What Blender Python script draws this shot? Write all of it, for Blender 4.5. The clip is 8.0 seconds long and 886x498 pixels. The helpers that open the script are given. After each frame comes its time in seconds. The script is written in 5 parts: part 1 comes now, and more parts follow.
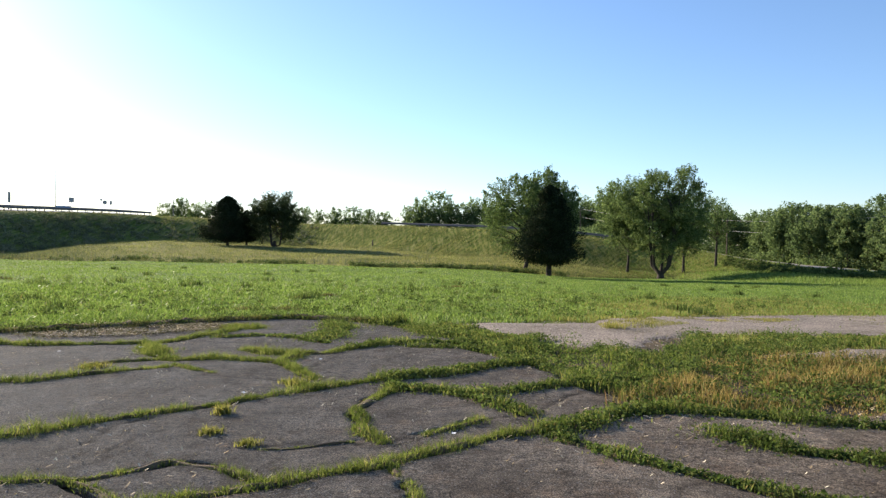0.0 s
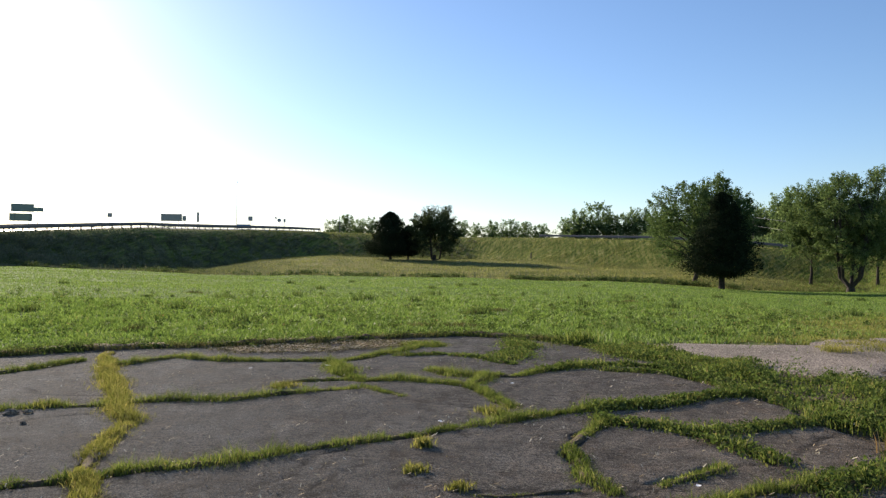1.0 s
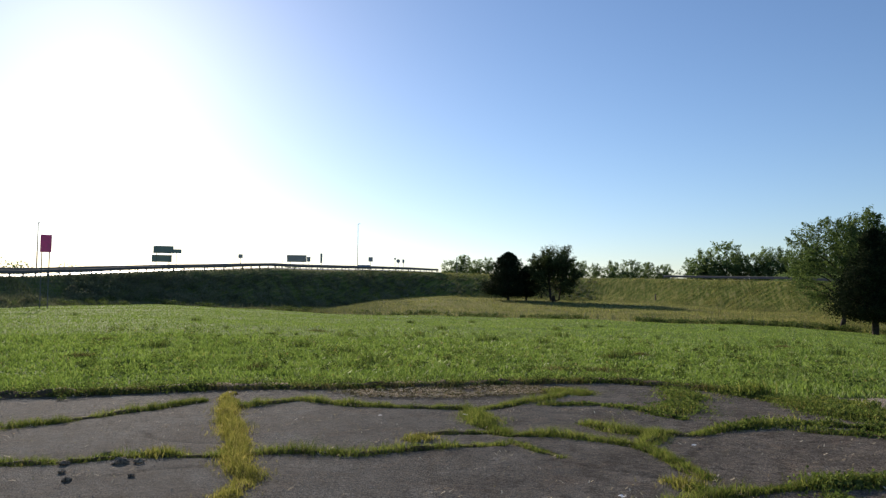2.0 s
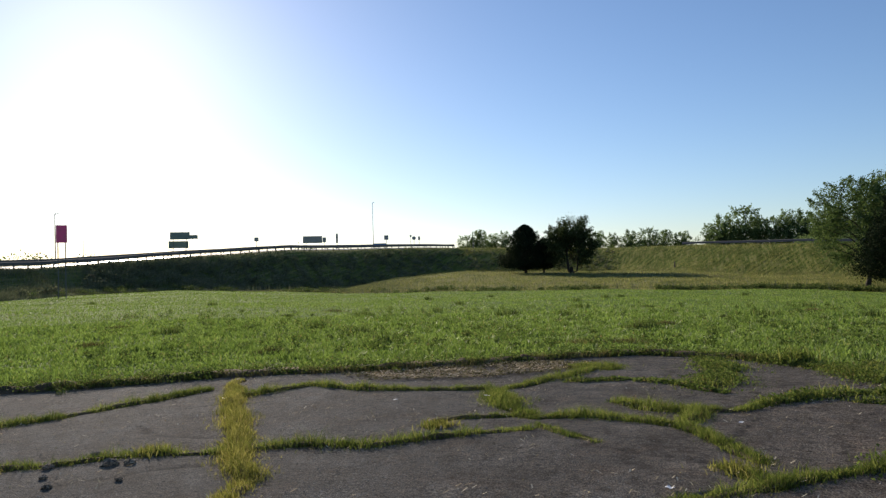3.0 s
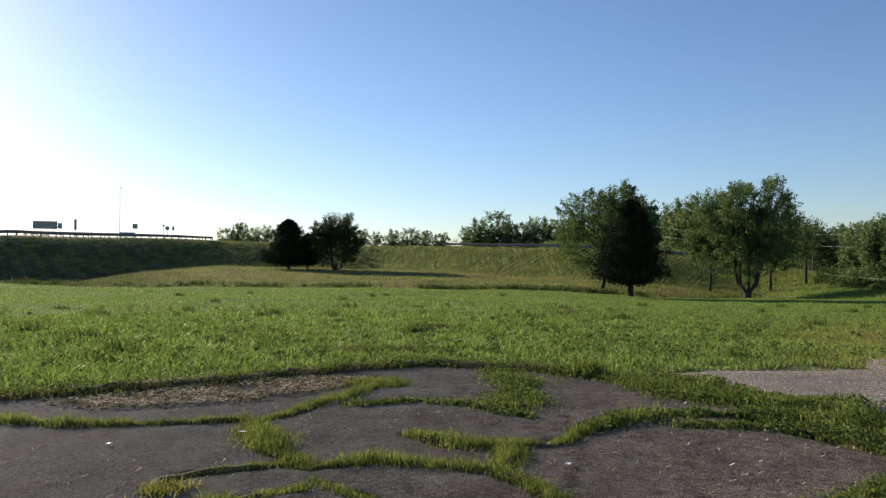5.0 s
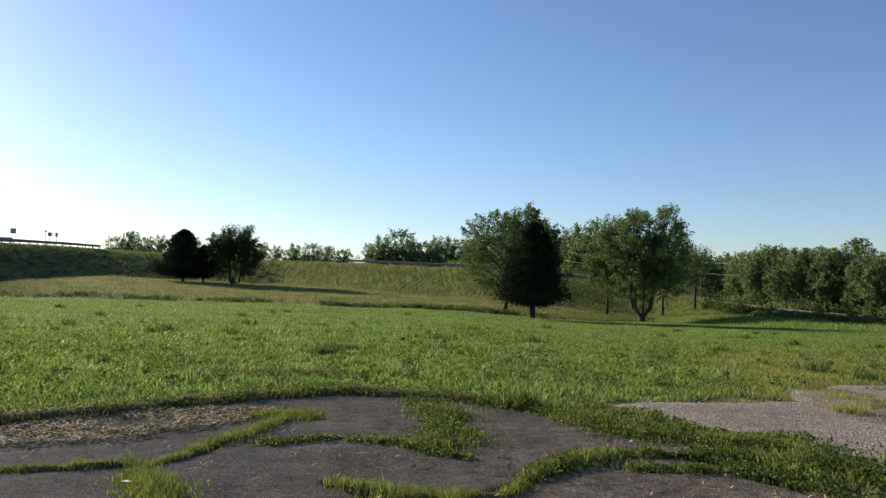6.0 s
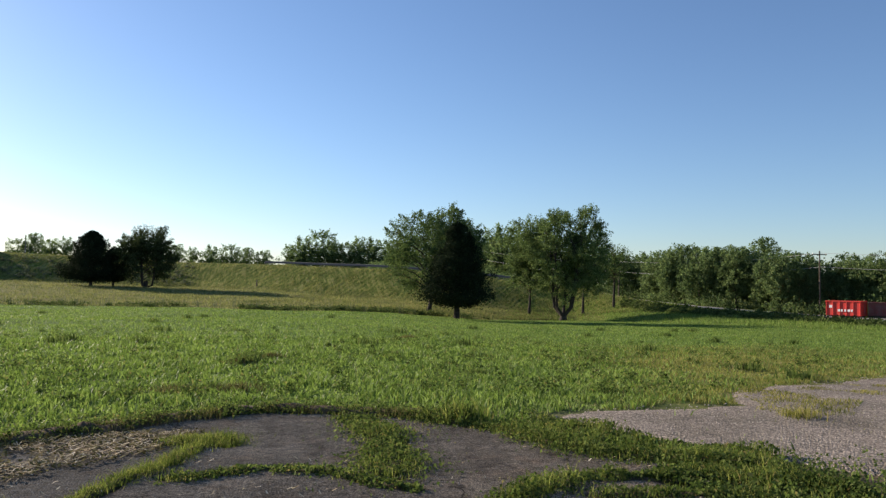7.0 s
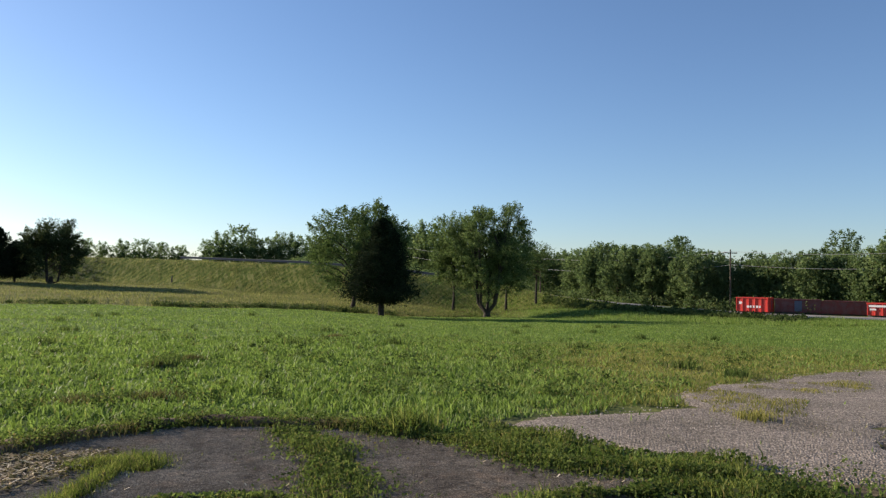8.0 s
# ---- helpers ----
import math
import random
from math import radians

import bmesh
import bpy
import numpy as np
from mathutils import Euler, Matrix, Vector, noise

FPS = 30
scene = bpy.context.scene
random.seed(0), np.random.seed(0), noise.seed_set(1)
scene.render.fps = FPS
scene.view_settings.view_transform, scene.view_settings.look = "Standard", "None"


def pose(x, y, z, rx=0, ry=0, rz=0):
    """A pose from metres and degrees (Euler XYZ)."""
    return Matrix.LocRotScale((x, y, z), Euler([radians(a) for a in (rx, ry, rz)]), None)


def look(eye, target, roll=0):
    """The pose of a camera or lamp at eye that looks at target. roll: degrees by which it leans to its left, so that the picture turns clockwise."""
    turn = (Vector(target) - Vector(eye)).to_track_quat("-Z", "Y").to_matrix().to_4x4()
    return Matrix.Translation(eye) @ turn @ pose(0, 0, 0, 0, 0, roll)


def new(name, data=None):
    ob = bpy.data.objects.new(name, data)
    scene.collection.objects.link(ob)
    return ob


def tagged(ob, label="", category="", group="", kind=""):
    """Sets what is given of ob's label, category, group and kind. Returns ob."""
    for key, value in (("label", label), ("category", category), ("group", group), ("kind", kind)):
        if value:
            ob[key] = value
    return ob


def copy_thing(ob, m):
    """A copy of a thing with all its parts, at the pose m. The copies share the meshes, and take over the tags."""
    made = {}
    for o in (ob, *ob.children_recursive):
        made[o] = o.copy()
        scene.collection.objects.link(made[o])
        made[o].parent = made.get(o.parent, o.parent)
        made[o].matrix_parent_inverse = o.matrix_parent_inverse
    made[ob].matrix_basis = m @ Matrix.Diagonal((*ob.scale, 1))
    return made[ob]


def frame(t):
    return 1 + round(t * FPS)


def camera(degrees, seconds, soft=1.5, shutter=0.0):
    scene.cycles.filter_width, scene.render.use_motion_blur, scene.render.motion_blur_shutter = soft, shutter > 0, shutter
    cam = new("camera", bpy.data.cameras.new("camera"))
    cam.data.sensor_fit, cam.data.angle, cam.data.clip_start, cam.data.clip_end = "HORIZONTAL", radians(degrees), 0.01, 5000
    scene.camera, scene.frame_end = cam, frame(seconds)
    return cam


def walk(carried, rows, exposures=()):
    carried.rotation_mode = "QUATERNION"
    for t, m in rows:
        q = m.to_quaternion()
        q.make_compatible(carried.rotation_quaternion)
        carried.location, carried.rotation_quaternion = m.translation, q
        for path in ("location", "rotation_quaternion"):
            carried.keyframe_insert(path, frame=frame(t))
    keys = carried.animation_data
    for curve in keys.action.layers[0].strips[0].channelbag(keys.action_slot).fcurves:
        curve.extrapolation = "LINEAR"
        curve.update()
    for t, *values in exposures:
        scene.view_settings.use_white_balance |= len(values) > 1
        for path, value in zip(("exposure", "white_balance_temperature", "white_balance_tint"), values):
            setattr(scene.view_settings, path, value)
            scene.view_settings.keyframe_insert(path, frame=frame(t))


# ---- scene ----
cam = camera(62.0, 8.0, 1.35)
PATH = [
    (0, (1.517, -1.765, 1.685), (1.632, 0.232, 1.667), 0.8),
    (0.5, (1.207, -1.295, 1.669), (1.077, 0.701, 1.655), -0.8),
    (1, (0.984, -0.954, 1.698), (0.679, 1.022, 1.711), 0.2),
    (1.5, (0.535, -0.24, 1.605), (-0.055, 1.667, 1.734), 1.4),
    (2.8, (0.156, 0.833, 1.583), (-0.47, 2.731, 1.658), -0.8),
    (3, (0.088, 1.003, 1.561), (-0.564, 2.893, 1.619), -1.7),
    (3.5, (-0.09, 1.456, 1.549), (-0.671, 3.369, 1.529), -2.4),
    (4, (-0.213, 1.952, 1.558), (-0.575, 3.918, 1.539), -1.1),
    (4.5, (-0.325, 2.429, 1.561), (-0.505, 4.421, 1.568), -0.6),
    (6, (-0.734, 3.823, 1.58), (-0.499, 5.807, 1.671), 1.5),
    (6.5, (-0.823, 4.223, 1.595), (-0.473, 6.189, 1.693), 1.8),
    (7, (-0.8, 4.64, 1.626), (-0.357, 6.588, 1.723), 0.9),
    (7.5, (-0.849, 5.042, 1.61), (-0.339, 6.973, 1.715), 0.9),
    (8, (-0.907, 5.423, 1.642), (-0.261, 7.314, 1.733), 1.0),
]
EXPOSURE = [(0, 1.35), (0.5, 1.22), (1, 0.95), (1.5, 0.7), (3, 0.52), (3.5, 0.5), (4, 0.62), (4.5, 0.66), (6, 0.8), (6.5, 0.82), (7, 0.84), (8, 0.82)]
walk(cam, [(t, look(eye, at, lean)) for t, eye, at, lean in PATH], [(t, stops, 6650, 16) for t, stops in EXPOSURE])

# ---- light ----
SUN_AZ, SUN_EL = -43.0, 18.0
world = bpy.data.worlds.new("sky")
scene.world = world
world.use_nodes = True
wn = world.node_tree
sky = wn.nodes.new("ShaderNodeTexSky")
sky.sky_type, sky.sun_disc = "NISHITA", False
sky.sun_elevation, sky.sun_rotation = radians(SUN_EL), radians(SUN_AZ)
sky.altitude, sky.air_density, sky.dust_density, sky.ozone_density = 100, 1.0, 0.3, 4.4
wn.nodes["Background"].inputs[1].default_value = 0.088
wn.links.new(sky.outputs[0], wn.nodes["Background"].inputs[0])
lamp = new("sun", bpy.data.lights.new("sun", "SUN"))
lamp.data.energy, lamp.data.angle, lamp.data.color = 5.0, radians(0.6), (1.0, 0.9, 0.74)
sun_way = Vector((math.sin(radians(SUN_AZ)) * math.cos(radians(SUN_EL)), math.cos(radians(SUN_AZ)) * math.cos(radians(SUN_EL)), math.sin(radians(SUN_EL))))
lamp.matrix_world = look(sun_way * 400, (0, 0, 0))

# ---- small tools ----
rng = np.random.default_rng(7)


def sheet(name, verts, faces):
    """A mesh from arrays: verts (n, 3), faces (m, 3 or 4)."""
    verts, faces = np.asarray(verts, np.float32), np.asarray(faces, np.int32)
    me = bpy.data.meshes.new(name)
    k = faces.shape[1]
    me.vertices.add(len(verts))
    me.vertices.foreach_set("co", verts.ravel())
    me.loops.add(faces.size)
    me.loops.foreach_set("vertex_index", faces.ravel())
    me.polygons.add(len(faces))
    me.polygons.foreach_set("loop_start", np.arange(0, faces.size, k, dtype=np.int32))
    me.update(calc_edges=True)
    me.validate()
    return me


def mesh_of(name, bm):
    me = bpy.data.meshes.new(name)
    bmesh.ops.recalc_face_normals(bm, faces=bm.faces)
    bm.to_mesh(me)
    bm.free()
    return me


def put(name, me, mats, parent=None, label=""):
    """Link mesh data (or a bmesh) as one object."""
    if isinstance(me, bmesh.types.BMesh):
        me = mesh_of(name, me)
    if not me.materials:
        for m in mats if isinstance(mats, (list, tuple)) else [mats]:
            me.materials.append(m)
    ob = new(name, me)
    if parent:
        ob.parent = parent
    if label:
        ob["label"] = label
    return ob


def vnoise(x, y, size, seed=0):
    """Smooth value noise in -1..1 over the plan; size: metres of one cell."""
    x, y = np.asarray(x, float) / size, np.asarray(y, float) / size
    ix, iy = np.floor(x).astype(np.int64), np.floor(y).astype(np.int64)
    fx, fy = x - ix, y - iy
    fx, fy = fx * fx * (3 - 2 * fx), fy * fy * (3 - 2 * fy)

    def h(a, b):
        v = np.sin(a * 127.1 + b * 311.7 + seed * 74.7) * 43758.5453
        return (v - np.floor(v)) * 2 - 1
    return (h(ix, iy) * (1 - fx) + h(ix + 1, iy) * fx) * (1 - fy) + (h(ix, iy + 1) * (1 - fx) + h(ix + 1, iy + 1) * fx) * fy


def inside(x, y, poly):
    x, y = np.asarray(x), np.asarray(y)
    hit = np.zeros(x.shape, bool)
    for (x0, y0), (x1, y1) in zip(poly, poly[1:] + poly[:1]):
        if y0 != y1:
            hit ^= ((y0 > y) != (y1 > y)) & (x < (x1 - x0) * (y - y0) / (y1 - y0) + x0)
    return hit


def line_gap(x, y, pts):
    """Distance to a polyline in the plan."""
    best = np.full(np.shape(x), 1e9)
    for (x0, y0), (x1, y1) in zip(pts, pts[1:]):
        dx, dy = x1 - x0, y1 - y0
        t = np.clip(((x - x0) * dx + (y - y0) * dy) / max(dx * dx + dy * dy, 1e-9), 0, 1)
        best = np.minimum(best, np.hypot(x - x0 - t * dx, y - y0 - t * dy))
    return best


def box_into(bm, x0, x1, y0, y1, z0, z1, bevel=0.0):
    r = bmesh.ops.create_cube(bm, size=1)
    m = Matrix.Translation(((x0 + x1) / 2, (y0 + y1) / 2, (z0 + z1) / 2)) @ Matrix.Diagonal((x1 - x0, y1 - y0, z1 - z0, 1))
    bmesh.ops.transform(bm, matrix=m, verts=r["verts"])
    if bevel:
        edges = list({e for v in r["verts"] for e in v.link_edges})
        bmesh.ops.bevel(bm, geom=edges, offset=bevel, segments=1, affect="EDGES")
    return bm


def box(x0, x1, y0, y1, z0, z1, bevel=0.0):
    return box_into(bmesh.new(), x0, x1, y0, y1, z0, z1, bevel)


def tube(points, radii, sides=7):
    """Vertices and quads of a tapered tube along points."""
    V, F = [], []
    pts = [Vector(p) for p in points]
    for i, p in enumerate(pts):
        d = (pts[min(i + 1, len(pts) - 1)] - pts[max(i - 1, 0)]).normalized()
        u = d.orthogonal().normalized()
        w = d.cross(u)
        for k in range(sides):
            a = 2 * math.pi * k / sides
            V.append(p + (u * math.cos(a) + w * math.sin(a)) * radii[i])
    for i in range(len(pts) - 1):
        for k in range(sides):
            k2 = (k + 1) % sides
            F.append((i * sides + k, i * sides + k2, (i + 1) * sides + k2, (i + 1) * sides + k))
    return np.array([tuple(v) for v in V]), np.array(F)


def joined(pieces):
    V, F, n = [], [], 0
    for v, f in pieces:
        V.append(np.asarray(v, float))
        F.append(np.asarray(f) + n)
        n += len(v)
    return np.vstack(V), np.vstack(F)


# ---- materials ----
def material(name):
    m = bpy.data.materials.new(name)
    m.use_nodes = True
    n = m.node_tree.nodes
    return m, m.node_tree, n["Principled BSDF"], n["Material Output"]


def node(tree, kind, **values):
    n = tree.nodes.new(kind)
    for k, v in values.items():
        n.inputs[k].default_value = v
    return n


def coords(tree):
    return tree.nodes.new("ShaderNodeNewGeometry").outputs["Position"]


def noisy(tree, size, detail=4.0, rough=0.6, where=None):
    """Noise whose features are about size metres."""
    n = node(tree, "ShaderNodeTexNoise", Scale=1.0 / size, Detail=detail, Roughness=rough)
    tree.links.new(where if where is not None else coords(tree), n.inputs["Vector"])
    return n.outputs["Fac"]


def ramp(tree, fac, stops):
    r = tree.nodes.new("ShaderNodeValToRGB")
    el = r.color_ramp.elements
    while len(el) < len(stops):
        el.new(0.5)
    for e, (p, c) in zip(el, stops):
        e.position, e.color = p, (*c, 1)
    tree.links.new(fac, r.inputs[0])
    return r.outputs[0]


def mix(tree, fac, a, b, blend="MIX"):
    n = tree.nodes.new("ShaderNodeMix")
    n.data_type, n.blend_type = "RGBA", blend
    for sock, v in ((n.inputs[0], fac), (n.inputs[6], a), (n.inputs[7], b)):
        if hasattr(v, "is_output"):
            tree.links.new(v, sock)
        elif isinstance(v, tuple):
            sock.default_value = (*v, 1)
        else:
            sock.default_value = v
    return n.outputs[2]


def bump(tree, fac, strength, distance, under=None):
    b = node(tree, "ShaderNodeBump", Strength=strength, Distance=distance)
    tree.links.new(fac, b.inputs["Height"])
    if under is not None:
        tree.links.new(under, b.inputs["Normal"])
    return b.outputs[0]


def surface(name, stops, size, rough=0.85, fine=0.01, relief=0.4, depth=0.01, metal=0.0):
    """Two-scale noise over colour stops, with fine relief."""
    m, t, p, _ = material(name)
    big = ramp(t, noisy(t, size, 6), stops)
    small = noisy(t, fine, 3)
    col = mix(t, 0.5, big, ramp(t, small, [(0.25, (0.55, 0.55, 0.55)), (0.75, (1.35, 1.35, 1.35))]), "MULTIPLY")
    t.links.new(col, p.inputs["Base Color"])
    t.links.new(bump(t, small, relief, depth), p.inputs["Normal"])
    p.inputs["Roughness"].default_value, p.inputs["Metallic"].default_value = rough, metal
    p.inputs["Specular IOR Level"].default_value = 0.2
    return m


def foliage(name, dark, mid, light, patch=3.0, through_light=0.45, rough=0.6, dead=None, calm=False):
    """Leaves and blades: a colour for each one, drifting over the plan, light passing through."""
    m, t, p, out = material(name)
    geo = t.nodes.new("ShaderNodeNewGeometry")
    one = ramp(t, geo.outputs["Random Per Island"], [(0.0, dark), (0.5, mid), (0.93, light), (1.0, dead or light)])
    drift = ramp(t, noisy(t, patch, 3), [(0.32, (0.8, 0.83, 0.8)), (0.68, (1.18, 1.14, 1.12))] if calm else [(0.32, (0.5, 0.55, 0.5)), (0.68, (1.45, 1.35, 1.3))])
    col = mix(t, 0.8, one, drift, "MULTIPLY")
    t.links.new(col, p.inputs["Base Color"])
    p.inputs["Roughness"].default_value = 0.5 if calm else max(rough, 0.7)
    p.inputs["Specular IOR Level"].default_value = 0.06 if calm else 0.02
    tr = t.nodes.new("ShaderNodeBsdfTranslucent")
    t.links.new(mix(t, 1.0, col, (1.05, 1.1, 0.85), "MULTIPLY"), tr.inputs["Color"])
    s = node(t, "ShaderNodeMixShader", Fac=through_light)
    t.links.new(p.outputs[0], s.inputs[1])
    t.links.new(tr.outputs[0], s.inputs[2])
    t.links.new(s.outputs[0], out.inputs["Surface"])
    return m


def painted(name, colour, rough=0.5, metal=0.0, wear=0.25, size=0.6):
    m, t, p, _ = material(name)
    n = noisy(t, size, 6, 0.65)
    worn = tuple(c * (1 - wear) + 0.12 * wear for c in colour)
    t.links.new(ramp(t, n, [(0.35, worn), (0.6, colour)]), p.inputs["Base Color"])
    t.links.new(bump(t, noisy(t, 0.05, 3), 0.15, 0.004), p.inputs["Normal"])
    p.inputs["Roughness"].default_value, p.inputs["Metallic"].default_value = rough, metal
    return m


def ground_material():
    m, t, p, _ = material("ground_cover")
    zone = t.nodes.new("ShaderNodeAttribute")
    zone.attribute_name = "zone"
    sep = t.nodes.new("ShaderNodeSeparateColor")
    t.links.new(zone.outputs["Color"], sep.inputs[0])
    fine = noisy(t, 0.12, 5)
    field = mix(t, 0.4, ramp(t, noisy(t, 5, 6), [(0.3, (0.088, 0.14, 0.026)), (0.5, (0.118, 0.185, 0.036)), (0.72, (0.16, 0.22, 0.05))]),
                ramp(t, fine, [(0.3, (0.03, 0.055, 0.012)), (0.7, (0.14, 0.21, 0.05))]))
    meadow = mix(t, 0.45, ramp(t, noisy(t, 7, 6), [(0.3, (0.10, 0.13, 0.03)), (0.55, (0.17, 0.165, 0.055)), (0.75, (0.22, 0.19, 0.085))]),
                 ramp(t, noisy(t, 0.6, 5), [(0.3, (0.06, 0.08, 0.02)), (0.7, (0.25, 0.23, 0.10))]))
    turn = t.nodes.new("ShaderNodeMapping")
    turn.inputs["Rotation"].default_value = (0, 0, radians(-32))
    turn.inputs["Scale"].default_value = (2.0, 0.13, 0.6)
    t.links.new(coords(t), turn.inputs["Vector"])
    streak = noisy(t, 1.0, 4, 0.55, turn.outputs[0])
    bank = mix(t, 0.62, ramp(t, noisy(t, 8, 6), [(0.3, (0.08, 0.125, 0.02)), (0.55, (0.13, 0.17, 0.03)), (0.75, (0.18, 0.19, 0.045))]),
               ramp(t, streak, [(0.38, (0.05, 0.075, 0.015)), (0.5, (0.14, 0.17, 0.035)), (0.62, (0.33, 0.29, 0.11))]))
    soil = mix(t, 0.5, ramp(t, noisy(t, 0.8, 6), [(0.3, (0.06, 0.05, 0.03)), (0.7, (0.13, 0.105, 0.065))]),
               ramp(t, noisy(t, 0.03, 4), [(0.3, (0.05, 0.04, 0.03)), (0.7, (0.17, 0.14, 0.10))]))
    col = mix(t, sep.outputs[0], field, meadow)
    col = mix(t, sep.outputs[1], col, bank)
    col = mix(t, sep.outputs[2], col, soil)
    t.links.new(col, p.inputs["Base Color"])
    n1 = bump(t, streak, 0.7, 0.25)
    t.links.new(bump(t, fine, 0.6, 0.08, n1), p.inputs["Normal"])
    p.inputs["Roughness"].default_value = 0.95
    p.inputs["Specular IOR Level"].default_value = 0.03
    return m


def asphalt_material():
    m, t, p, _ = material("weathered_asphalt")
    pebble = t.nodes.new("ShaderNodeTexVoronoi")
    pebble.inputs["Scale"].default_value = 70
    t.links.new(coords(t), pebble.inputs["Vector"])
    speck = ramp(t, noisy(t, 0.012, 3), [(0.36, (0.25, 0.25, 0.25)), (0.5, (0.95, 0.93, 0.9)), (0.62, (2.4, 2.3, 2.1))])
    base = ramp(t, noisy(t, 0.9, 7, 0.65), [(0.3, (0.122, 0.1, 0.077)), (0.5, (0.196, 0.165, 0.129)), (0.7, (0.291, 0.249, 0.198))])
    stain = ramp(t, noisy(t, 0.22, 5, 0.7), [(0.33, (0.5, 0.48, 0.46)), (0.5, (1.0, 1.0, 1.0)), (0.68, (1.4, 1.35, 1.28))])
    # Low-sun light and shade on the rough grain, put into the colour.
    grain_shade = ramp(t, noisy(t, 0.05, 8, 0.75), [(0.38, (0.32, 0.3, 0.29)), (0.48, (0.95, 0.95, 0.95)), (0.58, (1.15, 1.13, 1.1)), (0.66, (1.9, 1.85, 1.75))])
    base = mix(t, 0.7, base, grain_shade, "MULTIPLY")
    info = t.nodes.new("ShaderNodeObjectInfo")
    each = ramp(t, info.outputs["Random"], [(0.0, (0.85, 0.85, 0.87)), (1.0, (1.15, 1.13, 1.1))])
    col = mix(t, 1.0, mix(t, 0.8, mix(t, 0.85, base, stain, "MULTIPLY"), speck, "MULTIPLY"), each, "MULTIPLY")
    fleck = t.nodes.new("ShaderNodeTexVoronoi")
    fleck.inputs["Scale"].default_value = 48
    t.links.new(coords(t), fleck.inputs["Vector"])
    split = t.nodes.new("ShaderNodeSeparateColor")
    t.links.new(fleck.outputs["Color"], split.inputs[0])
    pale = ramp(t, split.outputs[0], [(0.86, (0, 0, 0)), (0.9, (0.75, 0.75, 0.75))])
    dot = ramp(t, fleck.outputs["Distance"], [(0.3, (1, 1, 1)), (0.45, (0, 0, 0))])
    col = mix(t, mix(t, 1.0, pale, dot, "MULTIPLY"), col, (0.42, 0.37, 0.31))
    rust = ramp(t, noisy(t, 0.55, 6, 0.7), [(0.52, (0, 0, 0)), (0.72, (0.5, 0.5, 0.5))])
    col = mix(t, rust, col, mix(t, 1.0, col, (1.15, 0.86, 0.66), "MULTIPLY"))
    crack = t.nodes.new("ShaderNodeTexVoronoi")
    crack.feature = "DISTANCE_TO_EDGE"
    crack.inputs["Scale"].default_value = 1.1
    wob = t.nodes.new("ShaderNodeVectorMath")
    wobn = node(t, "ShaderNodeTexNoise", Scale=4.0, Detail=5.0)
    t.links.new(coords(t), wobn.inputs["Vector"])
    wob.operation = "MULTIPLY_ADD"
    t.links.new(wobn.outputs["Color"], wob.inputs[0])
    wob.inputs[1].default_value = (0.5, 0.5, 0)
    t.links.new(coords(t), wob.inputs[2])
    t.links.new(wob.outputs[0], crack.inputs["Vector"])
    fis = ramp(t, crack.outputs["Distance"], [(0.004, (0.25, 0.24, 0.22)), (0.012, (1, 1, 1))])
    keep = ramp(t, noisy(t, 1.3, 3), [(0.5, (0, 0, 0)), (0.6, (1, 1, 1))])
    line = t.nodes.new("ShaderNodeAttribute")
    line.attribute_name = "crack"
    col = mix(t, keep, col, mix(t, 1.0, col, fis, "MULTIPLY"))
    t.links.new(mix(t, line.outputs["Fac"], col, (0.018, 0.016, 0.014)), p.inputs["Base Color"])
    n1 = bump(t, pebble.outputs["Distance"], 0.9, 0.011)
    t.links.new(bump(t, noisy(t, 0.06, 8, 0.75), 1.0, 0.03, n1), p.inputs["Normal"])
    p.inputs["Roughness"].default_value = 0.95
    p.inputs["Diffuse Roughness"].default_value = 1.0
    p.inputs["Specular IOR Level"].default_value = 0.07
    return m


def gravel_material():
    m, t, p, _ = material("loose_gravel")
    v = t.nodes.new("ShaderNodeTexVoronoi")
    v.inputs["Scale"].default_value = 42
    t.links.new(coords(t), v.inputs["Vector"])
    stone = ramp(t, v.outputs["Color"], [(0.08, (0.11, 0.088, 0.068)), (0.5, (0.272, 0.224, 0.178)), (0.92, (0.5, 0.425, 0.345))])
    gap = ramp(t, v.outputs["Distance"], [(0.35, (1, 1, 1)), (0.75, (0.4, 0.38, 0.35))])
    drift = ramp(t, noisy(t, 1.5, 6), [(0.34, (0.55, 0.52, 0.42)), (0.5, (0.95, 0.93, 0.88)), (0.66, (1.25, 1.22, 1.2))])
    t.links.new(mix(t, 0.9, mix(t, 1.0, stone, gap, "MULTIPLY"), drift, "MULTIPLY"), p.inputs["Base Color"])
    t.links.new(bump(t, v.outputs["Distance"], 0.9, -0.02), p.inputs["Normal"])
    p.inputs["Roughness"].default_value = 0.9
    return m


GROUND, ASPHALT, GRAVEL = ground_material(), asphalt_material(), gravel_material()
SOIL = surface("dark_soil", [(0.3, (0.062, 0.043, 0.026)), (0.7, (0.14, 0.1, 0.06))], 0.4, 0.95, 0.02, 0.7, 0.02)
ROAD = surface("pale_road", [(0.3, (0.24, 0.225, 0.2)), (0.7, (0.36, 0.34, 0.31))], 3.0, 0.5, 0.05, 0.15, 0.004)
BARK = surface("grey_bark", [(0.3, (0.03, 0.025, 0.02)), (0.7, (0.075, 0.062, 0.05))], 0.3, 0.95, 0.05, 0.9, 0.03)
GRIT = surface("asphalt_grit", [(0.3, (0.09, 0.08, 0.07)), (0.7, (0.24, 0.215, 0.19))], 0.1, 0.9, 0.01, 0.4, 0.005)
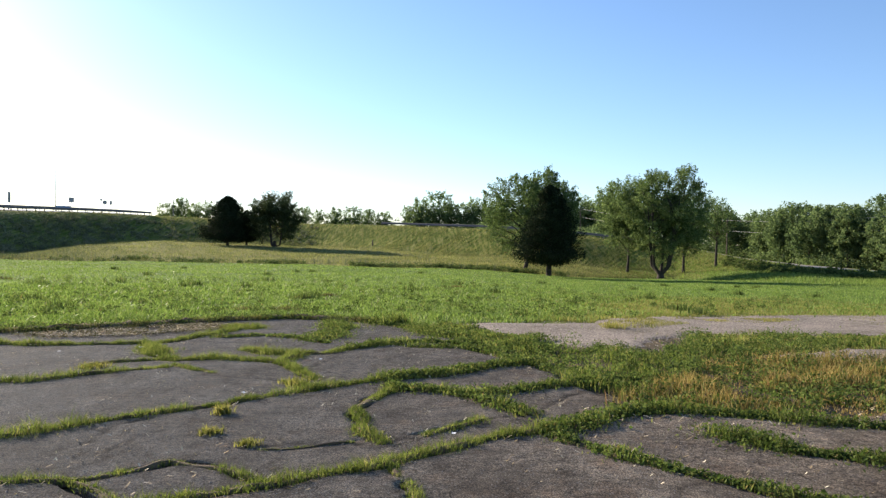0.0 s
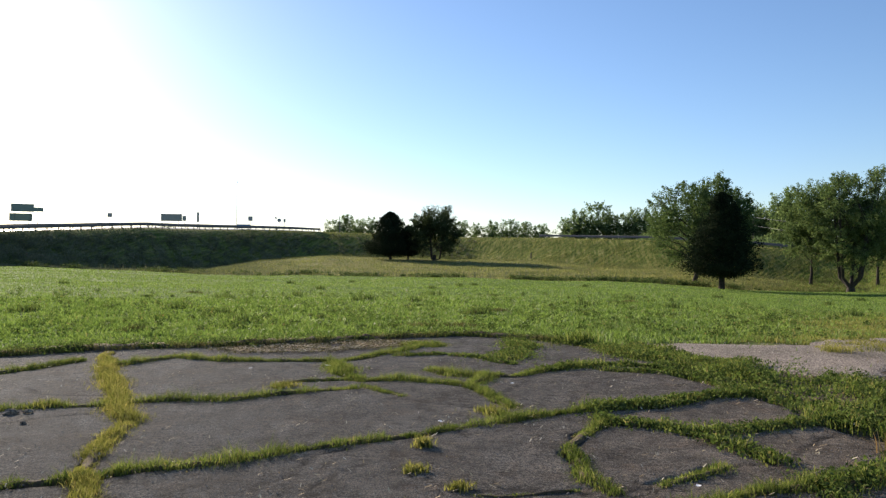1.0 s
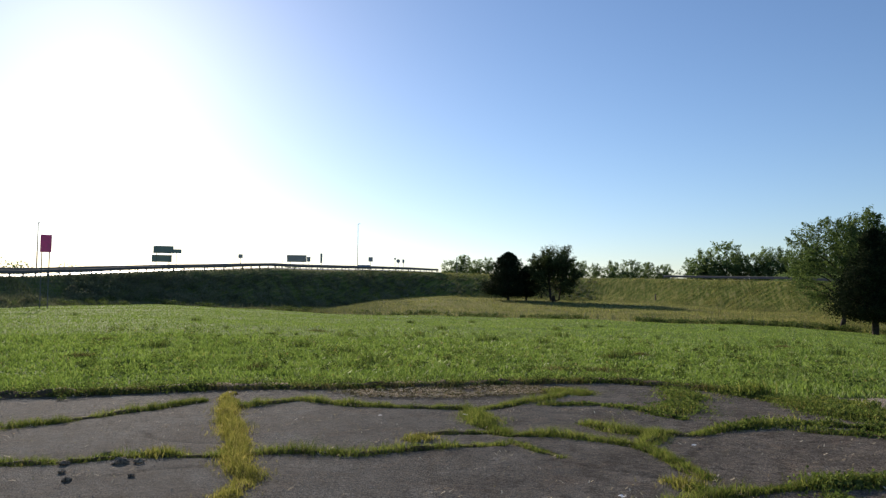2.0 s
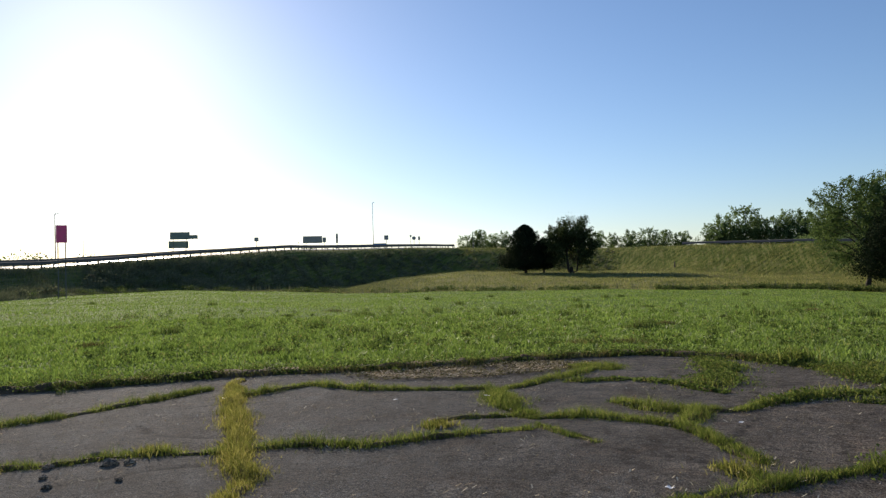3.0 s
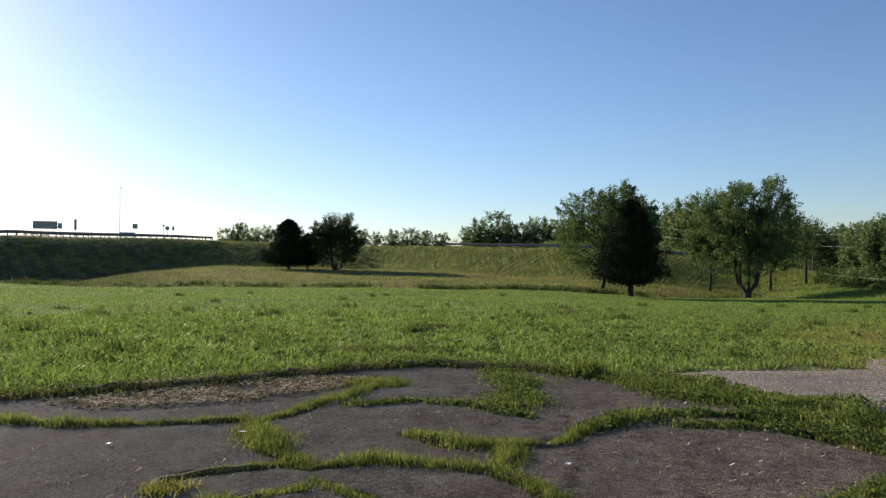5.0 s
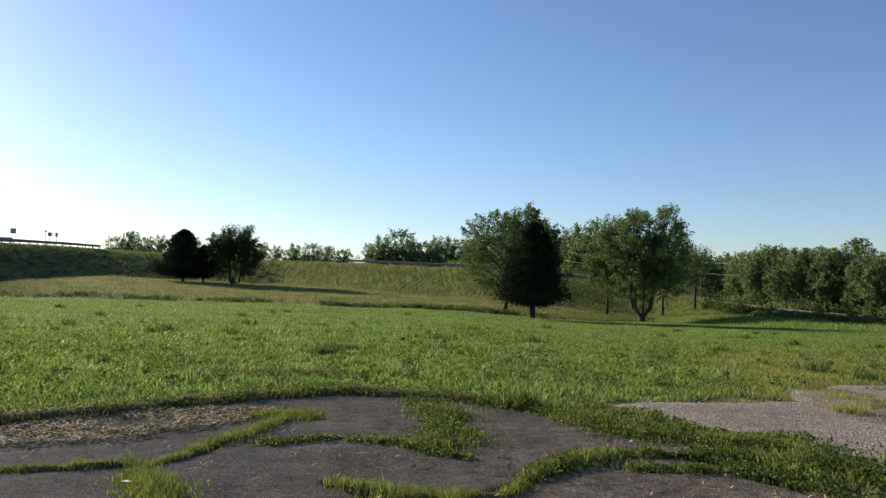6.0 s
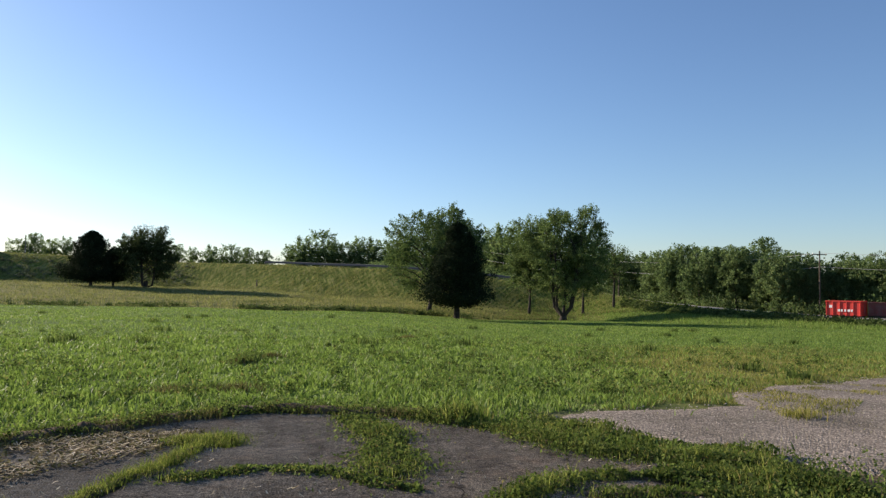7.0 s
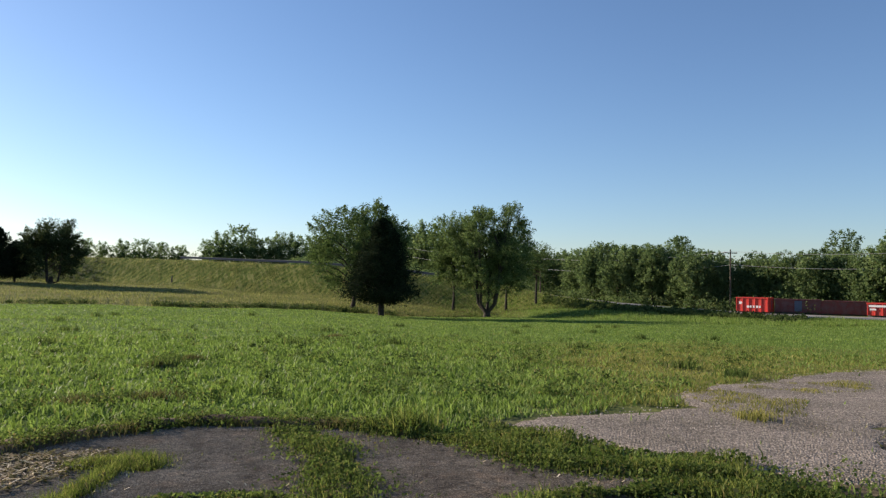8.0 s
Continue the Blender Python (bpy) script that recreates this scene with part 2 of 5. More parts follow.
STONE = surface("pale_stone", [(0.3, (0.21, 0.175, 0.135)), (0.7, (0.5, 0.43, 0.345))], 0.2, 0.9, 0.01, 0.4, 0.005)
GRASS = foliage("field_grass", (0.09, 0.138, 0.03), (0.162, 0.238, 0.054), (0.25, 0.335, 0.1), 2.6, 0.42, 0.5, (0.22, 0.2, 0.08), True)
GRASS_YELLOW = foliage("yellow_green_grass", (0.1, 0.11, 0.026), (0.205, 0.205, 0.055), (0.35, 0.31, 0.12), 0.8, 0.5, 0.6, (0.34, 0.26, 0.11))
GRASS_STRIP = foliage("crack_grass", (0.05, 0.08, 0.018), (0.125, 0.165, 0.04), (0.25, 0.265, 0.085), 0.7, 0.5, 0.6, (0.28, 0.23, 0.1))
WEED = foliage("clover_weed", (0.05, 0.08, 0.022), (0.088, 0.128, 0.036), (0.155, 0.195, 0.065), 0.6, 0.45, 0.55, (0.2, 0.16, 0.07))
DRY = foliage("dry_meadow_grass", (0.106, 0.132, 0.045), (0.184, 0.2, 0.074), (0.29, 0.28, 0.13), 5.0, 0.4, 0.7, (0.3, 0.22, 0.12))
PARCHED = foliage("parched_grass", (0.13, 0.155, 0.042), (0.215, 0.225, 0.064), (0.34, 0.32, 0.12), 2.5, 0.4, 0.7, (0.3, 0.23, 0.13))
RUSTY = foliage("rusty_seed_weeds", (0.16, 0.115, 0.04), (0.27, 0.2, 0.075), (0.4, 0.31, 0.14), 0.9, 0.4, 0.7, (0.3, 0.17, 0.09))
STRAW = foliage("dry_straw", (0.32, 0.24, 0.13), (0.56, 0.46, 0.3), (0.8, 0.72, 0.56), 0.5, 0.2, 0.7)
THATCH = foliage("dead_thatch", (0.07, 0.065, 0.025), (0.14, 0.125, 0.05), (0.25, 0.22, 0.1), 0.8, 0.25, 0.8)
MAPLE = foliage("maple_leaves", (0.066, 0.108, 0.04), (0.112, 0.165, 0.062), (0.18, 0.24, 0.104), 2.5, 0.4, 0.5)
ASH = foliage("ash_leaves", (0.055, 0.095, 0.034), (0.09, 0.14, 0.05), (0.15, 0.205, 0.084), 2.5, 0.36, 0.5)
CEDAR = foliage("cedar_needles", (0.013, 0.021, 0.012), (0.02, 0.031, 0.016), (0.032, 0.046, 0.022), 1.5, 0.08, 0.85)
WOODS = foliage("woodland_leaves", (0.075, 0.12, 0.053), (0.122, 0.178, 0.078), (0.19, 0.25, 0.116), 6.0, 0.45, 0.6)
# Scrub colour is paled to stand for veiling glare over the bank.
SCRUB = foliage("scrub_glare_paled", (0.1, 0.115, 0.072), (0.155, 0.17, 0.108), (0.22, 0.23, 0.15), 3.0, 0.22, 0.8, (0.15, 0.13, 0.09))
DARKLEAF = foliage("dull_dark_leaves", (0.03, 0.045, 0.02), (0.048, 0.068, 0.03), (0.085, 0.11, 0.05), 2.5, 0.25, 0.6)
BRUSH = foliage("brush_leaves", (0.045, 0.075, 0.026), (0.08, 0.115, 0.038), (0.13, 0.16, 0.06), 4.0, 0.35, 0.65)
STEEL = painted("galvanised_steel", (0.115, 0.117, 0.117), 0.85, 0.0)
WOODPOLE = surface("creosote_wood", [(0.3, (0.07, 0.055, 0.04)), (0.7, (0.16, 0.13, 0.10))], 0.5, 0.9, 0.03, 0.5, 0.01)
# Sign green is lightened and greyed; distance haze is put into the colour.
SIGN_GREEN_HAZED = painted("sign_green_hazed", (0.13, 0.19, 0.165), 0.4)
SIGN_BLUE = painted("sign_blue", (0.03, 0.12, 0.24), 0.4)
SIGN_WHITE = painted("sign_white", (0.75, 0.75, 0.73), 0.45)
# Panel colour carries the red tint and brightness of lens flare.
SIGN_FLARE_RED = painted("sign_flare_red", (0.85, 0.06, 0.24), 0.45)
SIGN_BACK = painted("sign_back_grey", (0.26, 0.27, 0.27), 0.6, 0.0)
RED = painted("container_red", (0.62, 0.035, 0.02), 0.5, 0.0, 0.2)
# Maroon is darkened to hold the shade on the row's unlit faces.
MAROON_SHADED = painted("container_maroon_shaded", (0.17, 0.035, 0.03), 0.6, 0.0, 0.4)
WHITE = painted("white_lettering", (0.8, 0.79, 0.76), 0.5, 0.0, 0.15)
PALE_BLUE = painted("faded_blue", (0.09, 0.11, 0.16), 0.6)
WIRE = painted("aluminium_wire", (0.42, 0.42, 0.4), 0.6)

# ---- the lie of the land, by bearing from a point on the pavement ----
HUB = (0.0, 1.5)
BEARING = [-180, -110, -75, -48, -39, -31, -26.7, -23.3, -18, -13, -7, 0, 3, 8, 14.5, 22, 26.6, 30.9, 36.6, 40.7, 44, 48, 60, 90, 180]
FIELD_END = [60, 60, 60, 86, 105, 105, 95, 90, 85, 85, 82, 80, 80, 82, 93, 113, 100, 87, 82, 80, 78, 76, 72, 70, 60]
FIELD_Z = [-0.3, -0.3, -0.1, -0.15, -0.1, -0.9, -1.1, -1.0, -1.0, -1.15, -1.1, -1.2, -1.26, -1.5, -2.62, -3.35, -2.8, -2.25, -2.1, -2.0, -1.7, -1.3, -1.2, -1.0, -0.3]
TOE = [66, 66, 66, 92, 109, 113, 125, 135, 148, 154, 150, 135, 128, 122, 112, 119, 114, 107, 100, 95, 91, 88, 82, 80, 66]
TOE_Z = [-0.3, -0.3, 0, 0.5, 0.0, -1.0, -1.0, 0.14, 1.15, 0.76, 0.42, 0.1, -0.61, -0.86, -1.6, -2.7, -1.95, -1.6, -1.75, -1.95, -1.85, -1.75, -1.5, -1.2, -0.3]
TOP = [78, 78, 78, 102, 122, 135, 150, 158, 172, 178, 172, 158, 150, 140, 136, 142, 130, 114, 107, 101, 97, 93, 88, 86, 78]
TOP_Z = [-0.3, -0.3, 2.8, 3.2, 4.8, 6.0, 6.3, 6.55, 6.75, 6.4, 5.6, 5.16, 4.8, 4.38, 3.31, 1.38, -0.44, -1.15, -1.6, -1.85, -1.75, -1.65, -1.5, -1.2, -0.3]


def by_bearing(a, row):
    return np.interp(a, BEARING, row)


def polar(x, y):
    dx, dy = np.asarray(x, float) - HUB[0], np.asarray(y, float) - HUB[1]
    return np.degrees(np.arctan2(dx, dy)), np.hypot(dx, dy)


def height(x, y):
    a, d = polar(x, y)
    de, ze, dt, zt, dp, zp = (by_bearing(a, r) for r in (FIELD_END, FIELD_Z, TOE, TOE_Z, TOP, TOP_Z))

    def ease(lo, hi):
        t = np.clip((d - lo) / np.maximum(hi - lo, 1e-6), 0, 1)
        return t, t * t * (3 - 2 * t)
    z = -0.04 + (ze + 0.04) * ease(14.0, de)[0]
    t, s = ease(de, dt)
    z = z + (zt - ze) * (0.5 * t + 0.5 * s)
    t, s = ease(dt, dp)
    z = z + (zp - zt) * (0.6 * t + 0.4 * s)
    z = z + 0.62 * ease(dp + 1.0, dp + 13.0)[0] * np.clip((-16 - a) / 4, 0, 1) * np.clip((a + 110) / 20, 0, 1)
    z = z - 3.0 * ease(dp + 30, dp + 110)[1]
    rough = np.clip((d - 16) / 40, 0, 1)
    road = np.exp(-((d - dp - 6) / 7.0) ** 2)
    return z + rough * (1 - road) * (0.10 * vnoise(x, y, 9, 1) + 0.05 * vnoise(x, y, 2.7, 2))


def place(bearing, dist):
    x, y = HUB[0] + dist * math.sin(radians(bearing)), HUB[1] + dist * math.cos(radians(bearing))
    return x, y, float(height(x, y))


# ---- plan of the old pavement ----
PAVED_EDGE = [(-16, 4.0), (-12, 7.0), (-8.84, 9.27), (-8.07, 9.97), (-7.03, 10.8), (-5.74, 11.4), (-4.4, 12.0), (-3.58, 12.7), (-2.5, 13.3), (-1.85, 13.9), (-0.9, 14.3), (0.1, 13.95), (1.2, 13.5)]
PAVED = PAVED_EDGE + [(1.75, 12.6), (2.2, 11.6), (2.7, 11.0), (3.4, 10.5), (3.3, 9.2), (4.2, 7.0), (5.0, 6.2), (7.5, 5.6), (9.0, 3.0), (9.0, -9.0), (-16.0, -9.0)]
GRAVEL_AREA = [(2.5, 13.6), (3.7, 14.05), (5.67, 14.2), (6.7, 15.8), (8.7, 16.8), (11.6, 18.1), (15.8, 19.4), (26, 24.5), (27, 21), (17, 15.5), (12, 12.5), (8.2, 11.9), (7.1, 11.9), (5.57, 9.7), (4.5, 10.2), (3.9, 11.0), (3.0, 11.9)]
GRAVEL_SIDE = [(6.4, 9.0), (7.8, 9.9), (9.8, 10.5), (14, 11.5), (14, 9.0), (8.7, 8.5)]
VERGE = [(2.3, 10.6), (3.5, 10.9), (4.3, 10.5), (5.57, 9.6), (7.1, 11.8), (9, 12.2), (14, 13.2), (16, 10), (9.5, 8.4), (7.6, 5.8), (6, 5.2), (5.0, 5.5), (4.2, 5.6), (3.6, 6.9), (3.3, 8.4), (2.6, 9.6)]
# name of grass, half width, height, then the line in plan
STRIPS = [
    ("strip", 0.085, 0.085, [(-3.6, 3.4), (-1.82, 4.59), (-0.83, 5.42), (-0.25, 5.87), (0.25, 6.36), (0.82, 6.81), (1.33, 7.28)]),
    ("weed", 0.17, 0.11, [(1.33, 7.28), (2.12, 7.61), (2.78, 8.23), (3.48, 8.64)]),
    ("strip", 0.085, 0.08, [(-0.4, 2.7), (0.16, 3.06), (0.55, 3.25), (1.09, 3.56), (1.5, 3.84), (1.96, 4.22), (2.48, 4.65), (2.9, 4.87)]),
    ("weed", 0.15, 0.10, [(2.9, 4.87), (3.27, 4.97), (3.63, 5.38), (4.07, 5.58), (4.61, 5.48), (5.08, 5.24), (5.51, 5.01), (6.6, 4.6)]),
    ("weed", 0.11, 0.075, [(2.88, 4.8), (2.98, 4.43), (3.29, 3.97), (3.6, 3.6), (3.88, 3.28), (4.5, 2.75)]),
    ("strip", 0.06, 0.06, [(-2.4, 3.3), (-1.18, 3.39), (-0.82, 3.43), (-0.55, 3.5), (-0.33, 3.65), (-0.18, 3.82), (0.27, 3.67), (0.58, 3.4)]),
    ("strip", 0.05, 0.05, [(-0.77, 3.45), (-0.43, 3.19), (-0.2, 2.9)]),
    ("strip", 0.075, 0.06, [(1.42, 6.9), (1.42, 6.52), (1.18, 6.04), (1.1, 5.42), (1.19, 4.77), (1.4, 4.42)]),
    ("strip", 0.06, 0.055, [(1.74, 4.67), (2.0, 4.93), (2.3, 5.24)]),
    ("strip", 0.03, 0.03, [(0.4, 4.22), (0.59, 4.2), (0.85, 4.28), (1.14, 4.44)]),
    ("weed", 0.12, 0.08, [(1.41, 6.92), (1.6, 6.6), (2.12, 6.53), (2.55, 5.89), (2.77, 5.43)]),
    ("weed", 0.15, 0.09, [(2.3, 6.4), (2.54, 6.4), (3.2, 6.81), (3.9, 7.14), (4.96, 7.35)]),
    ("weed", 0.18, 0.11, [(4.32, 4.62), (4.57, 4.28), (4.92, 4.03), (5.29, 3.8), (6.2, 3.4)]),
    ("strip", 0.06, 0.05, [(1.5, 3.74), (1.58, 3.25), (1.65, 2.7)]),
    ("yellow", 0.11, 0.085, [(-6.5, 10.6), (-6.3, 10.1), (-5.17, 8.46), (-4.19, 7.17), (-3.75, 6.4), (-3.21, 5.85), (-3.07, 5.38)]),
    ("yellow", 0.11, 0.085, [(-3.07, 5.38), (-2.87, 4.74), (-2.56, 4.14), (-2.21, 3.68), (-1.7, 3.0)]),
    ("strip", 0.10, 0.08, [(-7.6, 6.4), (-6.88, 7.49), (-6.73, 8.1), (-6.54, 8.77), (-6.4, 9.7)]),
    ("strip", 0.075, 0.06, [(-6.4, 5.2), (-5.1, 5.89), (-4.83, 6.17), (-4.7, 6.33), (-4.23, 6.43), (-3.9, 6.6)]),
    ("strip", 0.08, 0.075, [(-3.9, 6.65), (-3.37, 7.0), (-2.77, 7.07), (-2.39, 7.41), (-1.98, 7.75), (-1.52, 8.05)]),
    ("strip", 0.085, 0.06, [(-2.5, 7.87), (-2.6, 8.2), (-2.2, 8.45), (-1.78, 8.62), (-1.6, 8.5)]),
    ("strip", 0.11, 0.085, [(-1.6, 8.5), (-1.11, 8.76), (-0.56, 8.65), (-0.14, 8.44), (0.13, 7.95), (0.32, 7.51), (0.5, 7.2)]),
    ("strip", 0.12, 0.075, [(0.2, 7.05), (0.4, 6.75), (0.55, 6.55)]),
    ("strip", 0.06, 0.05, [(-1.5, 8.25), (-1.41, 8.13), (-0.97, 7.72), (-0.81, 7.57)]),
    ("strip", 0.15, 0.09, [(-2.4, 10.1), (-2.04, 9.28), (-1.66, 8.63)]),
    ("strip", 0.09, 0.08, [(-5.7, 9.2), (-5.4, 9.8), (-5.12, 10.3), (-4.14, 10.03), (-3.39, 10.06), (-2.49, 10.27)]),
    ("strip", 0.10, 0.075, [(-2.34, 10.23), (-1.99, 10.98), (-1.53, 12.0), (-1.4, 12.4)]),
    ("strip", 0.2, 0.075, [(-1.75, 12.5), (-1.3, 12.6), (-1.15, 12.3)]),
    ("strip", 0.10, 0.085, [(-0.84, 9.68), (-0.46, 9.3), (-0.04, 9.22), (0.38, 9.33), (0.74, 9.74)]),
    ("weed", 0.15, 0.10, [(0.74, 9.74), (1.25, 10.22), (1.75, 10.54), (2.3, 10.5), (2.87, 10.42), (3.4, 10.25), (3.85, 9.74)]),
    ("weed", 0.10, 0.07, [(1.66, 9.98), (2.4, 9.91), (2.89, 9.82), (2.98, 9.29), (3.2, 8.6)]),
    ("strip", 0.12, 0.08, [(-0.04, 9.22), (0.0, 8.8), (-0.1, 8.5)]),
    ("weed", 0.10, 0.06, [(-1.64, 11.05), (-1.28, 11.17), (-0.84, 11.31), (-0.29, 11.12), (-0.01, 10.7), (0.37, 10.42)]),
    ("weed", 0.30, 0.08, [(0.15, 13.6), (0.25, 13.0), (0.36, 12.2), (0.3, 11.5), (0.2, 10.9)]),
    ("weed", 0.2, 0.10, [(0.9, 13.7), (1.39, 13.05), (1.83, 12.55), (2.03, 12.09), (2.19, 11.61), (2.53, 11.21), (3.16, 11.0), (3.7, 10.75)]),
    ("weed", 0.13, 0.09, PAVED_EDGE[2:7]),
    ("weed", 0.13, 0.09, PAVED_EDGE[6:13]),
]
# narrow open cracks in the slabs
CRACKS = [[(2.8, 5.3), (3.0, 5.65), (3.34, 6.24), (3.61, 6.55)], [(-1.1, 4.2), (-1.02, 4.4), (-1.06, 4.95), (-0.8, 5.3)], [(-0.72, 3.9), (-0.73, 4.45), (-0.5, 4.8)],
          [(-4.45, 5.5), (-4.29, 5.67), (-4.15, 5.97), (-3.9, 6.1)], [(1.4, 4.4), (0.9, 4.35), (0.3, 4.3), (-0.2, 4.65)], [(1.4, 4.42), (1.75, 4.65)],
          [(2.3, 5.24), (2.77, 5.4)], [(0.6, 9.0), (0.3, 7.9)], [(-0.9, 7.5), (-0.2, 7.2), (0.3, 7.0)], [(-5.6, 7.4), (-5.0, 7.0), (-4.3, 7.1)]]

# ---- ground: one sheet to the horizon ----
def build_ground():
    az = np.concatenate([np.arange(-180, -62, 4.0), np.arange(-62, 62, 0.5), np.arange(62, 180, 4.0)])
    rings = np.concatenate([[0.0], np.arange(1.0, 30, 1.0), np.arange(30, 200, 2.0), np.geomspace(200, 4200, 26)])
    A, R = np.meshgrid(az, rings)
    X, Y = HUB[0] + R * np.sin(np.radians(A)), HUB[1] + R * np.cos(np.radians(A))
    Z = height(X, Y)
    n, m = A.shape
    idx = np.arange(n * m).reshape(n, m)
    nxt = np.roll(idx, -1, axis=1)
    F = np.stack([idx[:-1], nxt[:-1], nxt[1:], idx[1:]], -1).reshape(-1, 4)
    me = sheet("ground", np.stack([X, Y, Z], -1).reshape(-1, 3), F)
    me.flip_normals()
    a, d = A.ravel(), R.ravel()
    x, y = X.ravel(), Y.ravel()
    wob = 2.0 * vnoise(x, y, 6, 4)
    de, dt = by_bearing(a, FIELD_END) + wob, by_bearing(a, TOE)
    meadow = np.clip((d - de) / 2.0, 0, 1) * np.where(a > 24, 0.15, np.where(a < -28, 0.3, 1.0))
    bank = np.clip((d - dt) / 3.0, 0, 1)
    dry = np.clip((a - 12) / 13, 0, 1) * np.clip((36 - d) / 12, 0, 1) * 0.95
    soil = np.clip((13.6 - d) / 1.5, 0, 1)
    zone = np.stack([np.maximum(meadow, dry), bank, soil, np.ones_like(soil)], -1).astype(np.float32)
    at = me.color_attributes.new("zone", "FLOAT_COLOR", "POINT")
    at.data.foreach_set("color", zone.ravel())
    me.polygons.foreach_set("use_smooth", np.ones(len(me.polygons), bool))
    return tagged(put("ground", me, GROUND), "rolling grass ground with a mown field, meadow and grassy bank", "ground", kind="structure")


build_ground()


def ribbon(name, mat, stations, width, lift, label, category):
    """A road sheet across bearing stations (bearing, distance to its middle)."""
    b = np.arange(stations[0][0], stations[-1][0] + 0.01, 0.5)
    mid = np.interp(b, [s[0] for s in stations], [s[1] for s in stations])
    V, across = [], np.linspace(-width / 2, width / 2, 7)
    for o in across:
        x, y = HUB[0] + (mid + o) * np.sin(np.radians(b)), HUB[1] + (mid + o) * np.cos(np.radians(b))
        V.append(np.stack([x, y, height(x, y) + lift], -1))
    V = np.array(V)
    n, m = V.shape[:2]
    idx = np.arange(n * m).reshape(n, m)
    F = np.stack([idx[:-1, :-1], idx[:-1, 1:], idx[1:, 1:], idx[1:, :-1]], -1).reshape(-1, 4)
    me = sheet(name, V.reshape(-1, 3), F)
    me.flip_normals()
    return tagged(put(name, me, mat), label, category, kind="structure")


ribbon("road", ROAD, [(b, d + 6.0) for b, d in zip(BEARING[2:23], TOP[2:23])], 9.0, 0.07, "pale asphalt ramp road running along the bank top", "road")

# ---- blades and leaves ----
def blades(x, y, z, tall, wide, lean=0.5, rich=True):
    """Grass blades at the given roots: bent and tapered (rich), or one plain triangle each."""
    n = len(x)
    a = rng.uniform(0, 2 * np.pi, n)
    c, s = np.cos(a), np.sin(a)
    tall, wide = np.broadcast_to(tall, n) * rng.uniform(0.55, 1.25, n), np.broadcast_to(wide, n) * rng.uniform(0.7, 1.3, n)
    b = rng.uniform(0, 2 * np.pi, n)
    out = tall * lean * rng.uniform(0.1, 1.0, n)
    ox, oy = np.cos(b) * out, np.sin(b) * out
    z = np.broadcast_to(z, n)

    def at(side, f, up):
        return np.stack([x + side * c * wide / 2 + ox * f, y + side * s * wide / 2 + oy * f, z + tall * up], -1)
    if rich:
        V = np.stack([at(-1, 0, -0.1), at(1, 0, -0.1), at(-0.75, 0.3, 0.55), at(0.75, 0.3, 0.55), at(0, 1.0, 0.95)], 1).reshape(-1, 3)
        T = np.array([[0, 1, 3], [0, 3, 2], [2, 3, 4]])
        return V, (T[None] + 5 * np.arange(n)[:, None, None]).reshape(-1, 3)
    V = np.stack([at(-1, 0, -0.1), at(1, 0, -0.1), at(0, 1.0, 1.0)], 1).reshape(-1, 3)
    return V, np.arange(3 * n).reshape(-1, 3)


def leaves(P, size, out=None, flat=0.0, tri=False):
    """Diamond leaves at points P, turned at random; out: directions that they lean to face."""
    n = len(P)
    u = rng.normal(size=(n, 3))
    w = rng.normal(size=(n, 3))
    if out is not None:
        w = w * 0.8 + out * 1.0
    w[:, 2] += flat
    w /= np.linalg.norm(w, axis=1, keepdims=True)
    u -= w * np.sum(u * w, 1, keepdims=True)
    u /= np.linalg.norm(u, axis=1, keepdims=True)
    v = np.cross(w, u)
    s = (np.broadcast_to(size, n) * rng.uniform(0.6, 1.4, n))[:, None] / 2
    if tri:
        V = np.stack([P - u * s, P + u * s * 0.7 - v * s * 0.75, P + u * s * 0.6 + v * s * 0.75 + w * s * 0.2], 1).reshape(-1, 3)
        return V, np.arange(3 * n).reshape(-1, 3)
    V = np.stack([P - u * s, P - v * s * 0.62 + w * s * 0.15, P + u * s, P + v * s * 0.62 + w * s * 0.15], 1).reshape(-1, 3)
    return V, np.arange(4 * n).reshape(-1, 4)


def clumps(C, R, per, size, squash=0.8):
    """Leaf masses round centres C with radii R."""
    C, R = np.asarray(C, float), np.asarray(R, float)
    k = np.repeat(np.arange(len(C)), per)
    d = rng.normal(size=(len(k), 3))
    d /= np.linalg.norm(d, axis=1, keepdims=True)
    r = R[k] * (rng.uniform(0.1, 1.0, len(k)) ** 0.5) * (1 + 0.12 * np.abs(rng.normal(size=len(k))))
    P = C[k] + d * r[:, None] * np.array([1, 1, squash])
    return leaves(P, size, d)


# ---- trees ----
def sprays(C, D, length, width, per, size, tri=False):
    """Leafy shoots: leaves strewn along tapering shoots centred at C that point along D."""
    C, D = np.asarray(C, float), np.asarray(D, float)
    k = np.repeat(np.arange(len(C)), per)
    ln, w = np.broadcast_to(length, len(C))[k], np.broadcast_to(width, len(C))[k]
    f = rng.uniform(-0.5, 0.5, len(k))
    off = rng.normal(size=(len(k), 3)) * (w * (0.62 - 0.7 * np.abs(f + 0.15)))[:, None]
    P = C[k] + D[k] * (f * ln)[:, None] + off
    P[:, 2] -= 0.10 * ln * (f + 0.5) ** 2
    return leaves(P, size, D[k] * 0.3, 0.0, tri)


